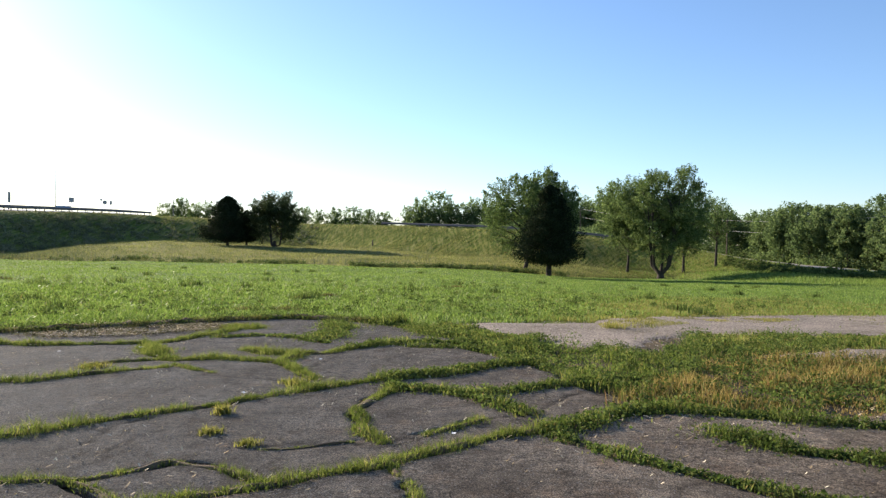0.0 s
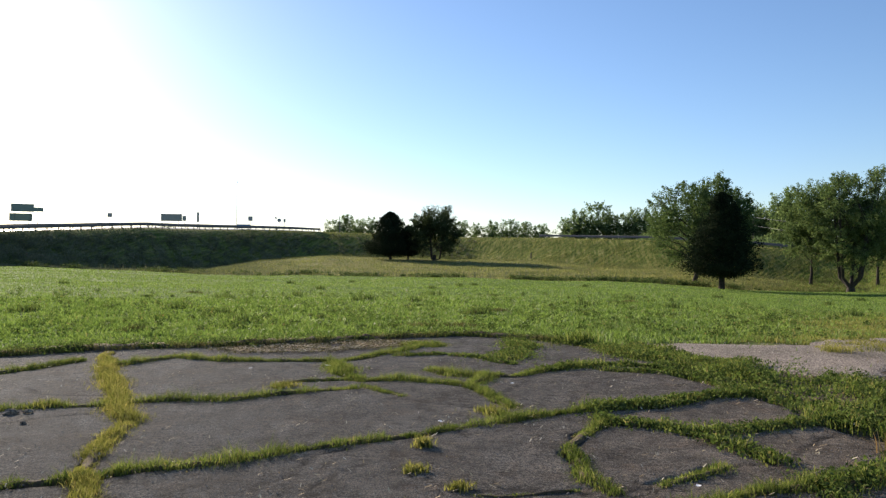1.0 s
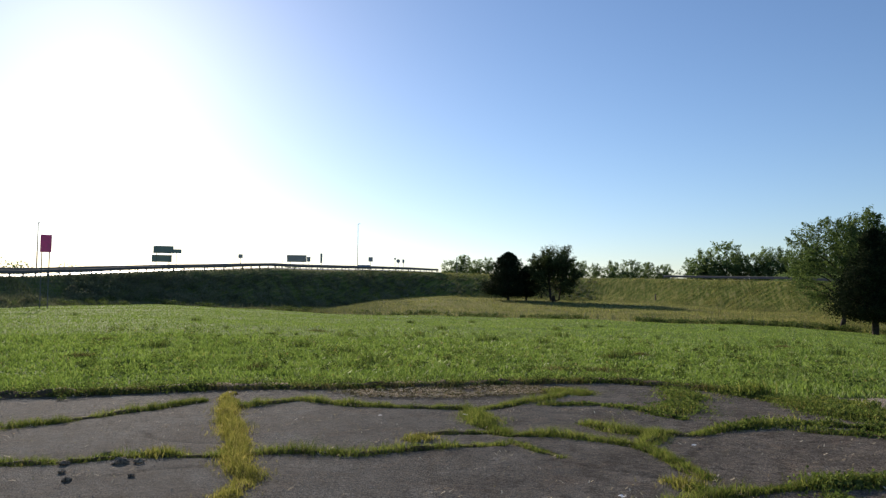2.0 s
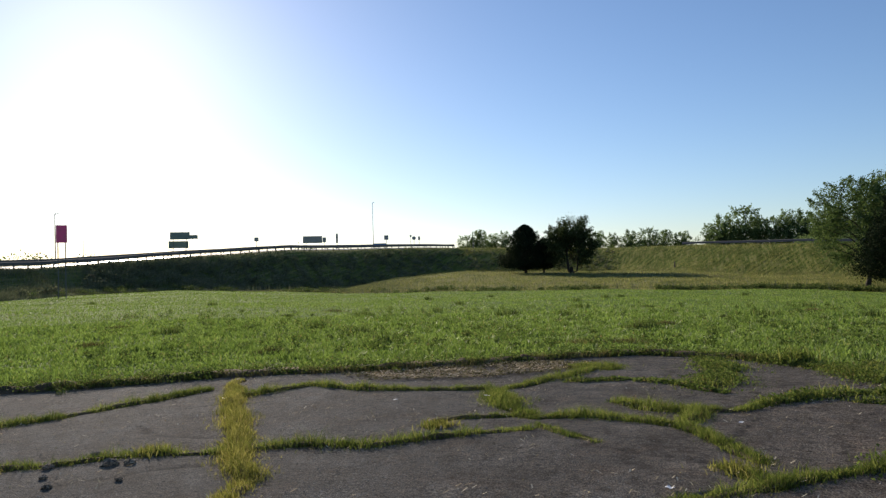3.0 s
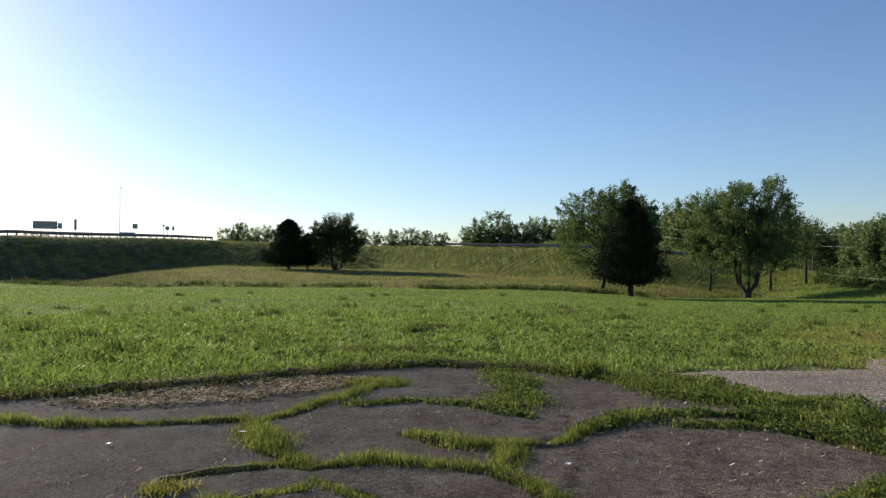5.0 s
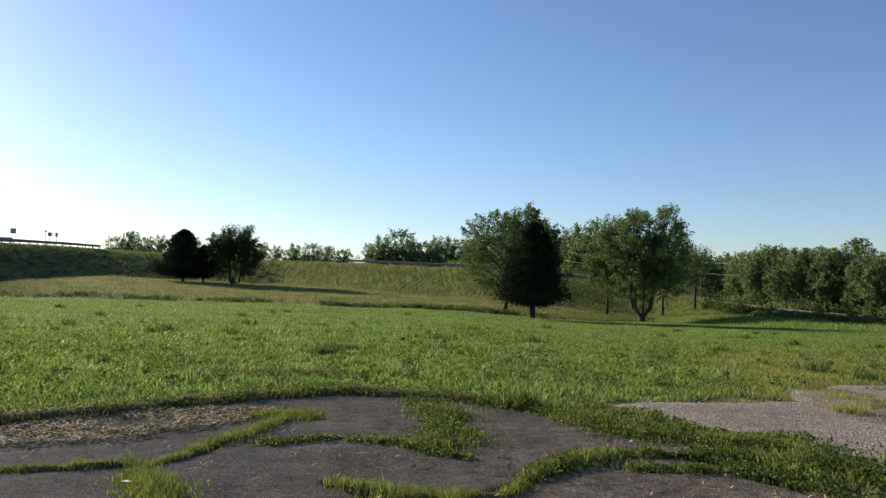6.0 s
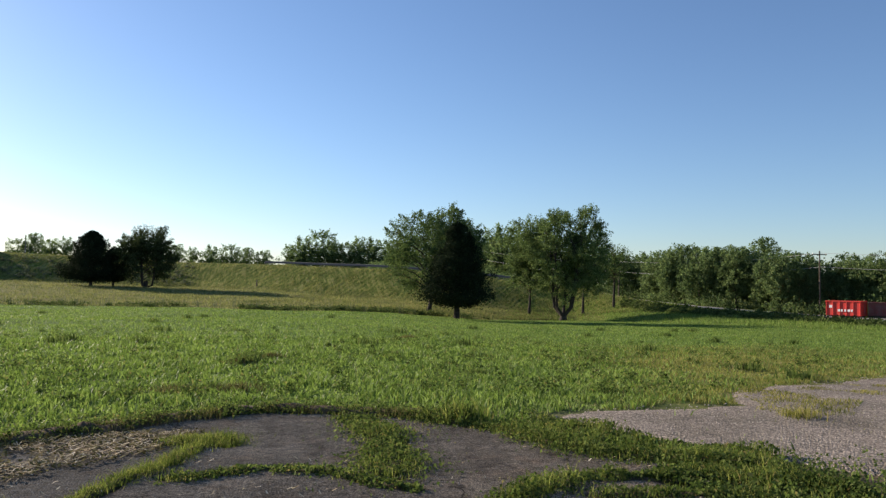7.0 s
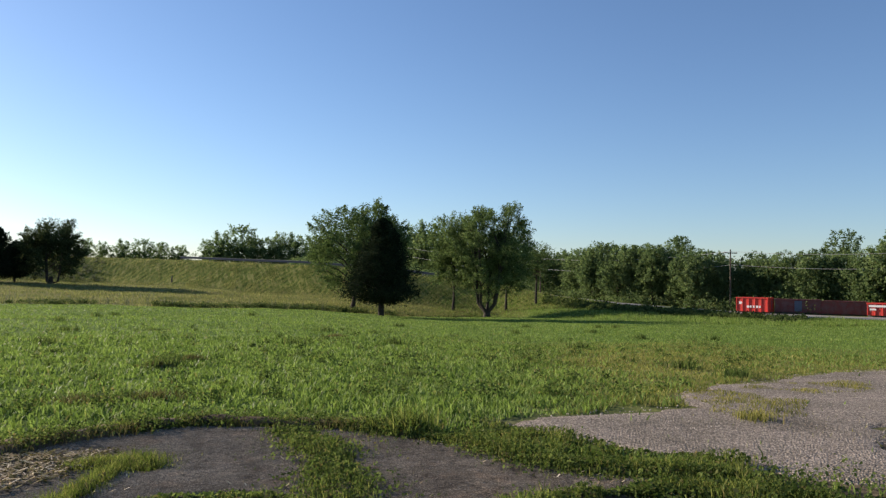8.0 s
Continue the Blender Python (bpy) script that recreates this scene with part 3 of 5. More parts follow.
def lobed_crown(n, centre, axes, low, lobes, seed_turn):
    """Shoot centres and directions over a crown of large uneven lobes with hollows between them."""
    balls = []
    for i in range(lobes):
        z = low + (0.97 - low) * (i + 0.5) / lobes
        a = seed_turn + i * 2.39996 + rng.uniform(-0.3, 0.3)
        r = math.sqrt(max(1 - z * z, 0.03))
        size = rng.uniform(0.24, 0.36) * (26 / lobes) ** 0.5
        d = Vector((math.cos(a) * r, math.sin(a) * r, z))
        balls.append((d * (1.0 - size) * rng.uniform(0.86, 1.03), size))
    for i in range(lobes // 4):
        balls.append((Vector(rng.normal(size=3)).normalized() * rng.uniform(0.1, 0.4), 0.36))
    weight = np.array([b[1] ** 2 for b in balls])
    which = rng.choice(len(balls), n, p=weight / weight.sum())
    C, D = [], []
    for i in which:
        c, size = balls[i]
        out = c.normalized()
        d = (Vector(rng.normal(size=3)).normalized() + out * 0.55 + Vector((0, 0, 0.15))).normalized()
        p = c + d * size * rng.uniform(0.15, 1.0) ** 0.5
        way = (d * 0.7 + out * 0.5 + Vector((0, 0, 0.5)) + Vector(rng.normal(size=3)) * 0.3).normalized()
        C.append((centre[0] + p.x * axes[0], centre[1] + p.y * axes[1], centre[2] + p.z * axes[2]))
        D.append(way)
    return np.array(C), np.array([tuple(d) for d in D]), [Vector((centre[0] + c.x * axes[0], centre[1] + c.y * axes[1], centre[2] + c.z * axes[2])) for c, _ in balls]


def broadleaf(name, at, tall, crown_low, spread, leafmat, label, shoots=420, per=60, leaf=0.2, stems=1, trunk=0.3, bare_top=0.0, group="", low=-0.8, lobes=26, shift=(0, 0), long=1.5, fat=0.5, tri=False):
    """A tree: tapered trunk or stems, limbs forking to the lobes of the crown, leafy shoots."""
    ob = new(name)
    ob.matrix_world = pose(*at)
    centre = (shift[0], shift[1], (tall + crown_low) / 2)
    axes = (spread / 2, spread / 2, (tall - crown_low) / 2)
    C, D, hearts = lobed_crown(shoots, centre, axes, low, lobes, rng.uniform(0, 6.3))
    wood, tops = [], []
    for i in range(stems):
        a = 2 * math.pi * i / stems + rng.uniform(-0.3, 0.3)
        out = spread * (0.17 if stems > 1 else 0.02)
        foot = 0.3 * trunk * (stems > 1)
        ca, sa = math.cos(a), math.sin(a)
        pts = [(ca * foot, sa * foot, -0.3), (ca * foot * 1.7, sa * foot * 1.7, crown_low * 0.4), (ca * out * 0.55, sa * out * 0.55, crown_low * 1.15),
               (ca * out + shift[0] * 0.6, sa * out + shift[1] * 0.6, centre[2]), (ca * out * 1.3 + shift[0], sa * out * 1.3 + shift[1], centre[2] + axes[2] * 0.7)]
        wood.append(tube(pts, [trunk * 1.35, trunk, trunk * 0.8, trunk * 0.45, trunk * 0.12], 9))
        tops.append(pts)
    if stems > 1:
        wood.append(tube([(0, 0, -0.3), (0, 0, 0.3), (0, 0, 1.2)], [trunk * 2.5, trunk * 2.0, trunk * 1.3], 12))
    forks = []
    for j, h in enumerate(hearts):
        forks.append(h)
        if tri and j % 3:
            continue
        base = tops[j % stems]
        g = min(max((h.z - crown_low) / (tall - crown_low) * 0.75 - 0.12, 0.0), 0.85)
        f = Vector(base[2]).lerp(Vector(base[3]), min(g * 2, 1)) if g < 0.5 else Vector(base[3]).lerp(Vector(base[4]), g * 2 - 1)
        mid = f.lerp(h, 0.5) + Vector((0, 0, 0.1 * (h - f).length))
        wood.append(tube([f, mid, h], [trunk * 0.3, trunk * 0.2, trunk * 0.1], 6))
    F3 = np.array([tuple(h) for h in forks])
    for c, d in zip(C, D):
        if rng.uniform() < (0.75 if bare_top else 0.08 if tri else 0.4):
            h = F3[np.argmin(((F3 - c) ** 2).sum(1))]
            end = c + d * long * 0.5
            wood.append(tube([h, (h + c) / 2 + np.array((0, 0, 0.15)), c, end], [trunk * 0.09, trunk * 0.07, trunk * 0.05, 0.012], 4))
    V, F = joined(wood)
    me = sheet("trunk", V, F)
    me.polygons.foreach_set("use_smooth", np.ones(len(me.polygons), bool))
    put("trunk", me, BARK, ob, "grey-brown bark trunk and limbs")
    size = rng.uniform(0.65, 1.25, len(C))
    V, F = sprays(C, D, long * size, fat * size, per, leaf, tri)
    if bare_top:
        gone = np.clip((C[:, 2] - (tall - bare_top)) / bare_top * 1.3, 0, 0.97) * np.where(C[:, 0] < 0.12 * spread, 1.0, 0.6)
        F = F[rng.uniform(size=len(F)) > np.repeat(gone, per)]
    put("crown", sheet("crown", V, F), leafmat, ob, "uneven leafy crown")
    return tagged(ob, label, "tree", group)


def conifer(name, at, tall, spread, label, boughs=260, per=70, leaf=0.2, low=0.13):
    """A dense dark cedar of many upswept boughs, widest low down, on a short trunk."""
    ob = new(name)
    ob.matrix_world = pose(*at)
    wood = [tube([(0, 0, -0.3), (0, 0, tall * 0.3), (0, 0, tall * 0.95)], [0.032 * tall, 0.025 * tall, 0.02], 9)]
    C, D, L = [], [], []
    for i in range(boughs):
        f = rng.uniform(0, 1) ** 1.15
        prof = min(f / 0.22 + 0.5, 1) * (1 - max(f - 0.22, 0) / 0.78) ** 0.65 * 0.97 + 0.01
        a = rng.uniform(0, 2 * math.pi)
        bulge = 0.97 + 0.55 * noise.noise(Vector((math.cos(a) * 1.5, math.sin(a) * 1.5, f * 5 + at[0]))) + 0.35 * noise.noise(Vector((math.cos(a) * 4, math.sin(a) * 4, f * 11 + at[1])))
        r = spread / 2 * prof * rng.uniform(0.2, 1.0) ** 0.6 * bulge
        z = tall * (low + (0.97 - low) * f)
        C.append((math.cos(a) * r, math.sin(a) * r, z))
        D.append(tuple(Vector((math.cos(a), math.sin(a), 0.35 + 1.6 * f)).normalized()))
        L.append(spread * (0.14 * prof + 0.03))
        if i % 3 == 0:
            wood.append(tube([(0, 0, z - 0.3 * r), (C[-1][0] * 0.95, C[-1][1] * 0.95, z)], [0.05, 0.02], 4))
    V, F = joined(wood)
    put("trunk", sheet("trunk", V, F), BARK, ob, "short dark trunk with branches")
    V, F = sprays(C, D, np.array(L) * 1.2, np.array(L) * 0.6, per, leaf)
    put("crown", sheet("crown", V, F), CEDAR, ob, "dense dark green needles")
    return tagged(ob, label, "tree")


def stand(bearing, dist, sink=0.0):
    x, y, z = place(bearing, dist)
    return (x, y, z - sink)


def stand_xy(x, y):
    return (x, y, float(height(x, y)))


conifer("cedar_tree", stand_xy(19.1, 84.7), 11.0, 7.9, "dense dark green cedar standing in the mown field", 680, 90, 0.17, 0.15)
broadleaf("maple_tree", stand_xy(18.0, 94.5), 13.8, 0.9, 14.0, ASH, "green broadleaf tree growing behind the dark cedar", 680, 82, 0.2, 1, 0.3, shift=(0.7, 0.0), lobes=34)
broadleaf("maple_tree", stand_xy(39.0, 102.5), 17.2, 1.7, 13.6, MAPLE, "large many-stemmed maple with a broad light green crown", 780, 76, 0.2, 5, 0.26, shift=(0.8, 0.0), low=-0.9, lobes=36)
broadleaf("maple_tree", stand_xy(35.7, 107.5), 15.4, 1.5, 8.6, MAPLE, "tall green tree beside the large maple", 400, 72, 0.2, 1, 0.22, shift=(-0.2, 0.0))
broadleaf("ash_tree", stand_xy(45.5, 110.6), 9.5, 2.8, 6.0, ASH, "small green tree behind the large maple", 130, 60, 0.2, 1, 0.2)
broadleaf("ash_tree", stand_xy(51.0, 111.4), 10.4, 3.0, 7.0, ASH, "slim tree with a thin feathery crown by the bank", 150, 50, 0.19, 1, 0.2, 3.0)
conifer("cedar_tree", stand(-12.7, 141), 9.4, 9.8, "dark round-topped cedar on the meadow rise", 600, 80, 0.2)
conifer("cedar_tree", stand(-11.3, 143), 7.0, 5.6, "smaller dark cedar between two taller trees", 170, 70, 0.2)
broadleaf("ash_tree", stand(-9.2, 139), 11.2, 0.3, 10.8, DARKLEAF, "broad tree with half-bare upper branches on the meadow rise", 560, 95, 0.2, 3, 0.2, 3.4, long=1.7, lobes=34)

# woods and far trees: a few grown once, then repeated
kinds = []
for i, (tall, low, wide) in enumerate([(11, 0.6, 7.6), (12.5, 0.8, 7.0), (10, 0.4, 8.2), (13.5, 1.0, 7.6), (9, 0.3, 6.8)]):
    kinds.append(broadleaf("woodland_tree", stand(30 + i * 5.3, 138 - i), tall, low, wide, WOODS, "leafy green tree in the wood beyond the road", 230, 29, 0.32, 1, 0.18, 0, "trees of the roadside wood", -0.95, 44, long=1.1, fat=0.62, tri=True))


def more(i, at, scale, turn, label="", group="", slim=1.0):
    m = pose(at[0], at[1], at[2], 0, 0, turn)
    ob = copy_thing(kinds[i % 5], m)
    ob.scale = (scale * slim, scale * slim, scale)
    return tagged(ob, label, "", group)


WOOD_TOP = [(25, 8.3), (27.4, 9.0), (30.4, 10.5), (34.5, 11.0), (37.4, 9.8), (39.3, 8.0), (41.6, 9.5), (46.5, 8.4), (47.8, 10), (49.5, 12), (54, 12.5), (62, 11)]
k = 0
for row, (extra, step) in enumerate([(18.5, 0.75), (25, 1.1)]):
    for b in np.arange(25.5, 63, step):
        b2 = b + rng.uniform(-0.6, 0.6)
        dist = by_bearing(b2, TOP) + extra + rng.uniform(-2, 2) + (6.5 if row == 0 and 38.5 < b2 < 52 else 0)
        want = np.interp(b2, [w[0] for w in WOOD_TOP], [w[1] for w in WOOD_TOP]) * rng.uniform(0.82, 1.02) * (1 + 0.04 * row)
        i = int(rng.integers(0, 5))
        more(i, stand(b2, dist), want / (11, 12.5, 10, 13.5, 9)[i], rng.uniform(0, 360), slim=0.95 if row == 0 else 1.05)
        k += 1
broadleaf("sapling", stand(45.9, 120.5), 4.6, 0.4, 2.8, GRASS, "bright yellow-green sapling at the foot of the wood", 70, 50, 0.18, 1, 0.06, lobes=14, long=0.9, fat=0.3)
FAR = [(-17.2, 300, 10), (-16.2, 300, 12.5), (-15.2, 305, 11), (-14.2, 300, 11.5), (-12.0, 290, 9.5), (-10.5, 285, 9), (-8.6, 280, 9), (-7.2, 270, 9.5), (-6.0, 275, 9), (-4.6, 270, 9.5), (-3.4, 270, 10.5), (-2.2, 280, 10), (-1.0, 275, 9),
       (0.9, 265, 11), (2.0, 262, 13.5), (3.3, 262, 17), (4.2, 265, 12.5), (5.4, 262, 13), (6.2, 258, 14.5), (7.4, 255, 13.8), (8.8, 250, 13.8), (10.5, 245, 15), (12.5, 242, 14.6), (14.6, 238, 15.4),
       (9.6, 248, 12), (11.6, 246, 13), (13.6, 242, 13.5), (15.4, 238, 14), (16.2, 230, 17.5), (17.4, 226, 18), (18.9, 222, 17), (20.8, 214, 14.8), (22.8, 206, 14.5), (24.4, 200, 13.5)]
for j, (b, dist, tall) in enumerate(FAR):
    more(j, stand(b, dist, 1.0), (tall + 3.2) / (11, 12.5, 10, 13.5, 9)[j % 5], 70 * j, "green tree beyond the bank road", "trees beyond the road")


def thicket(name, spots, mat, label, per=60, leaf=0.3, category="bushes"):
    """Uncounted brush: leaf masses at (x, y, z, radius)."""
    C = np.array([(x, y, z + r * 0.5) for x, y, z, r in spots])
    R = np.array([s[3] for s in spots])
    V, F = clumps(C, R, per, leaf, 0.75)
    return tagged(put(name, sheet(name, V, F), mat), label, category, kind="stuff")


def scatter(lo, hi, n, dist_of, r0, r1):
    out = []
    for b in rng.uniform(lo, hi, n):
        x, y, z = place(b, dist_of(b))
        out.append((x, y, z, rng.uniform(r0, r1)))
    return out


thicket("undergrowth", scatter(25, 44, 190, lambda b: by_bearing(b, TOP) + rng.uniform(14.5, 22), 0.8, 2.1), WOODS, "thick undergrowth along the foot of the wood", 80, 0.3)
thicket("undergrowth", scatter(50.5, 62, 110, lambda b: by_bearing(b, TOP) + rng.uniform(14.5, 22), 0.8, 2.1), WOODS, "thick undergrowth along the foot of the wood", 80, 0.3)
deep = [(x, y, z + rng.uniform(0.5, 6.6), r) for x, y, z, r in scatter(24, 62, 420, lambda b: by_bearing(b, TOP) + rng.uniform(21, 33), 1.3, 2.3)]
thicket("wood_depth", deep, WOODS, "dense dark foliage deep inside the wood", 80, 0.4, "trees")
thicket("undergrowth", scatter(7, 26, 230, lambda b: by_bearing(b, TOP) + rng.uniform(17, 30), 1.0, 2.2), WOODS, "thick undergrowth beyond the bank road", 90, 0.3)
thicket("undergrowth", scatter(-18, 8, 260, lambda b: by_bearing(b, TOP) + rng.uniform(60, 100), 1.6, 3.0), WOODS, "far hedge of shrubs beyond the bank road", 70, 0.5)
thicket("bank_brush", scatter(-45.2, -20.5, 760, lambda b: by_bearing(b, TOE) + rng.uniform(0.0, 0.78) * (by_bearing(b, TOP) - by_bearing(b, TOE)), 0.35, 0.95), SCRUB, "dark rough brush covering the shaded road bank", 70, 0.2)
thicket("bank_brush", scatter(-49, -46.4, 9, lambda b: by_bearing(b, TOE) - rng.uniform(0, 3), 0.3, 0.6), SCRUB, "dark low bushes at the foot of the bank", 120, 0.2)
thicket("bank_brush", scatter(-20.5, -6, 260, lambda b: by_bearing(b, TOE) + rng.uniform(0.1, 0.8) * (by_bearing(b, TOP) - by_bearing(b, TOE)), 0.3, 0.75), SCRUB, "low scrub on the bank behind the meadow", 30, 0.28)
# Weeds are added thickly here to stand for the slope's own shade.
thicket("roadside_weeds", scatter(25.5, 43, 420, lambda b: by_bearing(b, TOP) - rng.uniform(4.0, 13), 0.25, 0.7), BRUSH, "tall weeds on the slope below the road, massed to darken its shaded face", 46, 0.28)
tufts = []
for b in rng.uniform(-50, 15, 62):
    x, y, z = place(b, by_bearing(b, FIELD_END) + rng.uniform(-0.5, 4.0))
    for _ in range(int(rng.integers(2, 9))):
        px, py = x + rng.normal() * 1.1, y + rng.normal() * 0.5
        tufts.append((px, py, float(height(px, py)), rng.uniform(0.2, 0.5) * (1.5 if b < -22 else 1.0)))
thicket("ditch_weeds", tufts, BRUSH, "ragged weed clumps along the edge of the mown field", 60, 0.14)
thicket("ditch_weeds", scatter(-3, 12, 150, lambda b: by_bearing(b, FIELD_END) + rng.uniform(0.5, 3.5), 0.25, 0.55), BRUSH, "band of taller grey-green weeds at the field edge", 50, 0.15)
stalks = [place(b, by_bearing(b, FIELD_END) + rng.uniform(0.5, 5.0)) for b in rng.uniform(-34, 10, 90)]
x, y, z = np.array(stalks).T
x, y, z = (np.repeat(v, 5) for v in (x, y, z))
a = blades(x + rng.normal(size=len(x)) * 0.15, y + rng.normal(size=len(x)) * 0.1, z, 0.95, 0.05, 0.25, True)
tagged(put("dry_stalks", sheet("dry_stalks", *a), SCRUB), "upright dry weed stalks at the edge of the meadow", "weeds", kind="stuff")
thicket("far_shrubs", scatter(-30.4, -29.4, 6, lambda b: 215, 3.4, 4.2) + scatter(-45.2, -43.4, 9, lambda b: 180, 3.0, 3.8) + scatter(-50, -47.6, 9, lambda b: 170, 3.4, 4.6), WOODS, "distant shrubs beyond the raised road", 220, 0.45)

# meadow, bank and field grass
def grass_field(name, lo, hi, near, far, n, tall, wide, mat, label, power=1.0, rich=False, keep=None, floor=0.0):
    a = rng.uniform(lo, hi, n)
    u = rng.uniform(size=n)
    p = power
    d = (near ** p + u * (far ** p - near ** p)) ** (1 / p) if p else near * (far / near) ** u
    x, y = HUB[0] + d * np.sin(np.radians(a)), HUB[1] + d * np.cos(np.radians(a))
    wx, wy = x + 0.3 * vnoise(x, y, 0.9, 17), y + 0.3 * vnoise(x, y, 0.8, 18)
    stray = rng.uniform(size=n) < 0.012
    ok = ~inside(x, y + 0.1 * vnoise(x, y, 0.5, 19), PAVED) & (stray | ~(inside(wx, wy, GRAVEL_AREA) | inside(wx, wy, GRAVEL_SIDE)))
    ok &= d < by_bearing(a, FIELD_END) + floor
    if keep is not None:
        ok &= keep(x, y, a, d)
    x, y, d = x[ok], y[ok], d[ok]
    rag = np.clip(26 / d, 0.3, 1)
    t = tall * (1 + rag * (0.5 * vnoise(x, y, 0.9, 9) + 0.35 * vnoise(x, y, 0.35, 11))) * (1 + 0.15 * vnoise(x, y, 5, 10))
    V, F = blades(x, y, height(x, y), t, wide * (d / near) ** 0.75, 1.1, rich)
    return tagged(put(name, sheet(name, V, F), mat), label, "grass", kind="stuff")


def lush(x, y, a, d):
    dry = np.clip((a - 12 + 6 * vnoise(x, y, 3, 15)) / 13, 0, 1) * np.clip((36 - d + 5 * vnoise(x, y, 4, 16)) / 12, 0, 1)
    return rng.uniform(size=len(x)) > dry * 0.9


def parched(x, y, a, d):
    dry = np.clip((a - 12 + 6 * vnoise(x, y, 3, 15)) / 13, 0, 1) * np.clip((36 - d + 5 * vnoise(x, y, 4, 16)) / 12, 0, 1)
    return rng.uniform(size=len(x)) < dry


grass_field("field_grass", -58, 60, 9.5, 30, 190000, 0.088, 0.019, GRASS, "lush mown green grass of the open field", 0.45, True, lush)
grass_field("field_grass", -58, 60, 29, 108, 240000, 0.085, 0.036, GRASS, "mown green grass stretching to the field edge", 0.5, False, lush)
grass_field("dry_grass", 10, 60, 11, 42, 160000, 0.06, 0.016, PARCHED, "short yellowing grass beside the gravel", 0.5, False, parched)


def tall_grass(name, lo, hi, d_of, n, tall, wide, mat, label, raked=False):
    a = rng.uniform(lo, hi, n)
    d = d_of(a, rng.uniform(size=n))
    fade = rng.uniform(size=n) < np.clip((a - lo) / 5, 0, 1) * np.clip((hi - a) / 5, 0, 1)
    a, d = a[fade], d[fade]
    x, y = HUB[0] + d * np.sin(np.radians(a)), HUB[1] + d * np.cos(np.radians(a))
    if raked:
        up = (d - by_bearing(a, TOE)) / (by_bearing(a, TOP) - by_bearing(a, TOE))
        row = (a - 3.4 * up) / 0.42 + 0.7 * vnoise(a, up * 3, 1.1, 23)
        ok = (np.abs(row - np.round(row)) < 0.27 + 0.16 * vnoise(a * 2, up * 4, 1.0, 24)) | (rng.uniform(size=len(a)) < 0.05)
        x, y = x[ok], y[ok]
    t = tall * (1 + 0.5 * vnoise(x, y, 3, 21))
    V, F = blades(x, y, height(x, y), t, wide, 0.6, False)
    return tagged(put(name, sheet(name, V, F), mat), label, "grass", kind="stuff")


tall_grass("meadow_grass", -34, 24, lambda a, u: by_bearing(a, FIELD_END) + u * (by_bearing(a, TOE) - by_bearing(a, FIELD_END) + 2), 70000, 0.26, 0.07, DRY, "tall pale meadow grass on the low rise")
tall_grass("bank_grass", -27, 30, lambda a, u: by_bearing(a, TOE) + u * (by_bearing(a, TOP) - by_bearing(a, TOE)), 150000, 0.3, 0.06, DRY, "coarse half-dry grass on the bank, raked into slanting streaks", True)
tall_grass("bank_grass", -66, -19, lambda a, u: by_bearing(a, FIELD_END) + u * (by_bearing(a, TOP) - by_bearing(a, FIELD_END)), 70000, 0.35, 0.06, SCRUB, "rough green grass on the shaded road bank")
tall_grass("verge_grass", 16, 65, lambda a, u: by_bearing(a, FIELD_END) + u * (by_bearing(a, TOP) - by_bearing(a, FIELD_END)), 45000, 0.35, 0.07, GRASS, "rough green grass on the slope below the road")
spots = []
for b, d in zip(rng.uniform(-46, 36, 420), 14.5 + 22 * rng.uniform(size=420) ** 1.5):
    x, y, z = place(b, d)
    if not (inside(np.array([x]), np.array([y]), GRAVEL_AREA)[0] or inside(np.array([x]), np.array([y]), PAVED)[0]):
        spots.append((x, y, z + 0.02, rng.uniform(0.08, 0.24)))
thicket("field_weeds", spots, WEED, "broad-leaved weeds dotted through the mown field", 60, 0.05, "weeds")

# ---- raised road: guard rails, signs, poles ----
def guard_rail(stations, post_gap, label):
    """Corrugated beam on posts along bearing stations (bearing, distance)."""
    ob = new("guard_rail")
    x, y = [], []
    for b, d in stations:
        px, py, _ = place(b, d)
        x.append(px), y.append(py)
    s = np.concatenate([[0], np.cumsum(np.hypot(np.diff(x), np.diff(y)))])
    ob.matrix_world = pose(*place(*stations[0]))
    org = ob.matrix_world.translation
    at = np.arange(0, s[-1], post_gap)
    X, Y = np.interp(at, s, x), np.interp(at, s, y)
    Z = height(X, Y)
    prof = [(-0.02, 0.42), (0.05, 0.46), (0.05, 0.53), (-0.01, 0.57), (0.05, 0.61), (0.05, 0.67), (-0.01, 0.71), (0.05, 0.75), (0.05, 0.81), (-0.02, 0.86), (-0.05, 0.64)]
    V, F = [], []
    for i in range(len(at)):
        j = min(i, len(at) - 2)
        dx, dy = X[j + 1] - X[j], Y[j + 1] - Y[j]
        ln = math.hypot(dx, dy)
        nx, ny = dy / ln, -dx / ln
        for o, h in prof:
            V.append((X[i] + nx * o - org.x, Y[i] + ny * o - org.y, Z[i] + h - org.z))
    k = len(prof)
    for i in range(len(at) - 1):
        for q in range(k):
            F.append((i * k + q, i * k + (q + 1) % k, (i + 1) * k + (q + 1) % k, (i + 1) * k + q))
    put("beam", sheet("beam", V, F), STEEL, ob)
    post = mesh_of("post", box(-0.07, 0.07, 0.06, 0.2, -0.4, 0.84, 0.01))
    for i in range(len(at)):
        p = put("post", post, STEEL, ob)
        p.location = (X[i] - org.x, Y[i] - org.y, Z[i] - org.z)
    return tagged(ob, label, "guard rail")


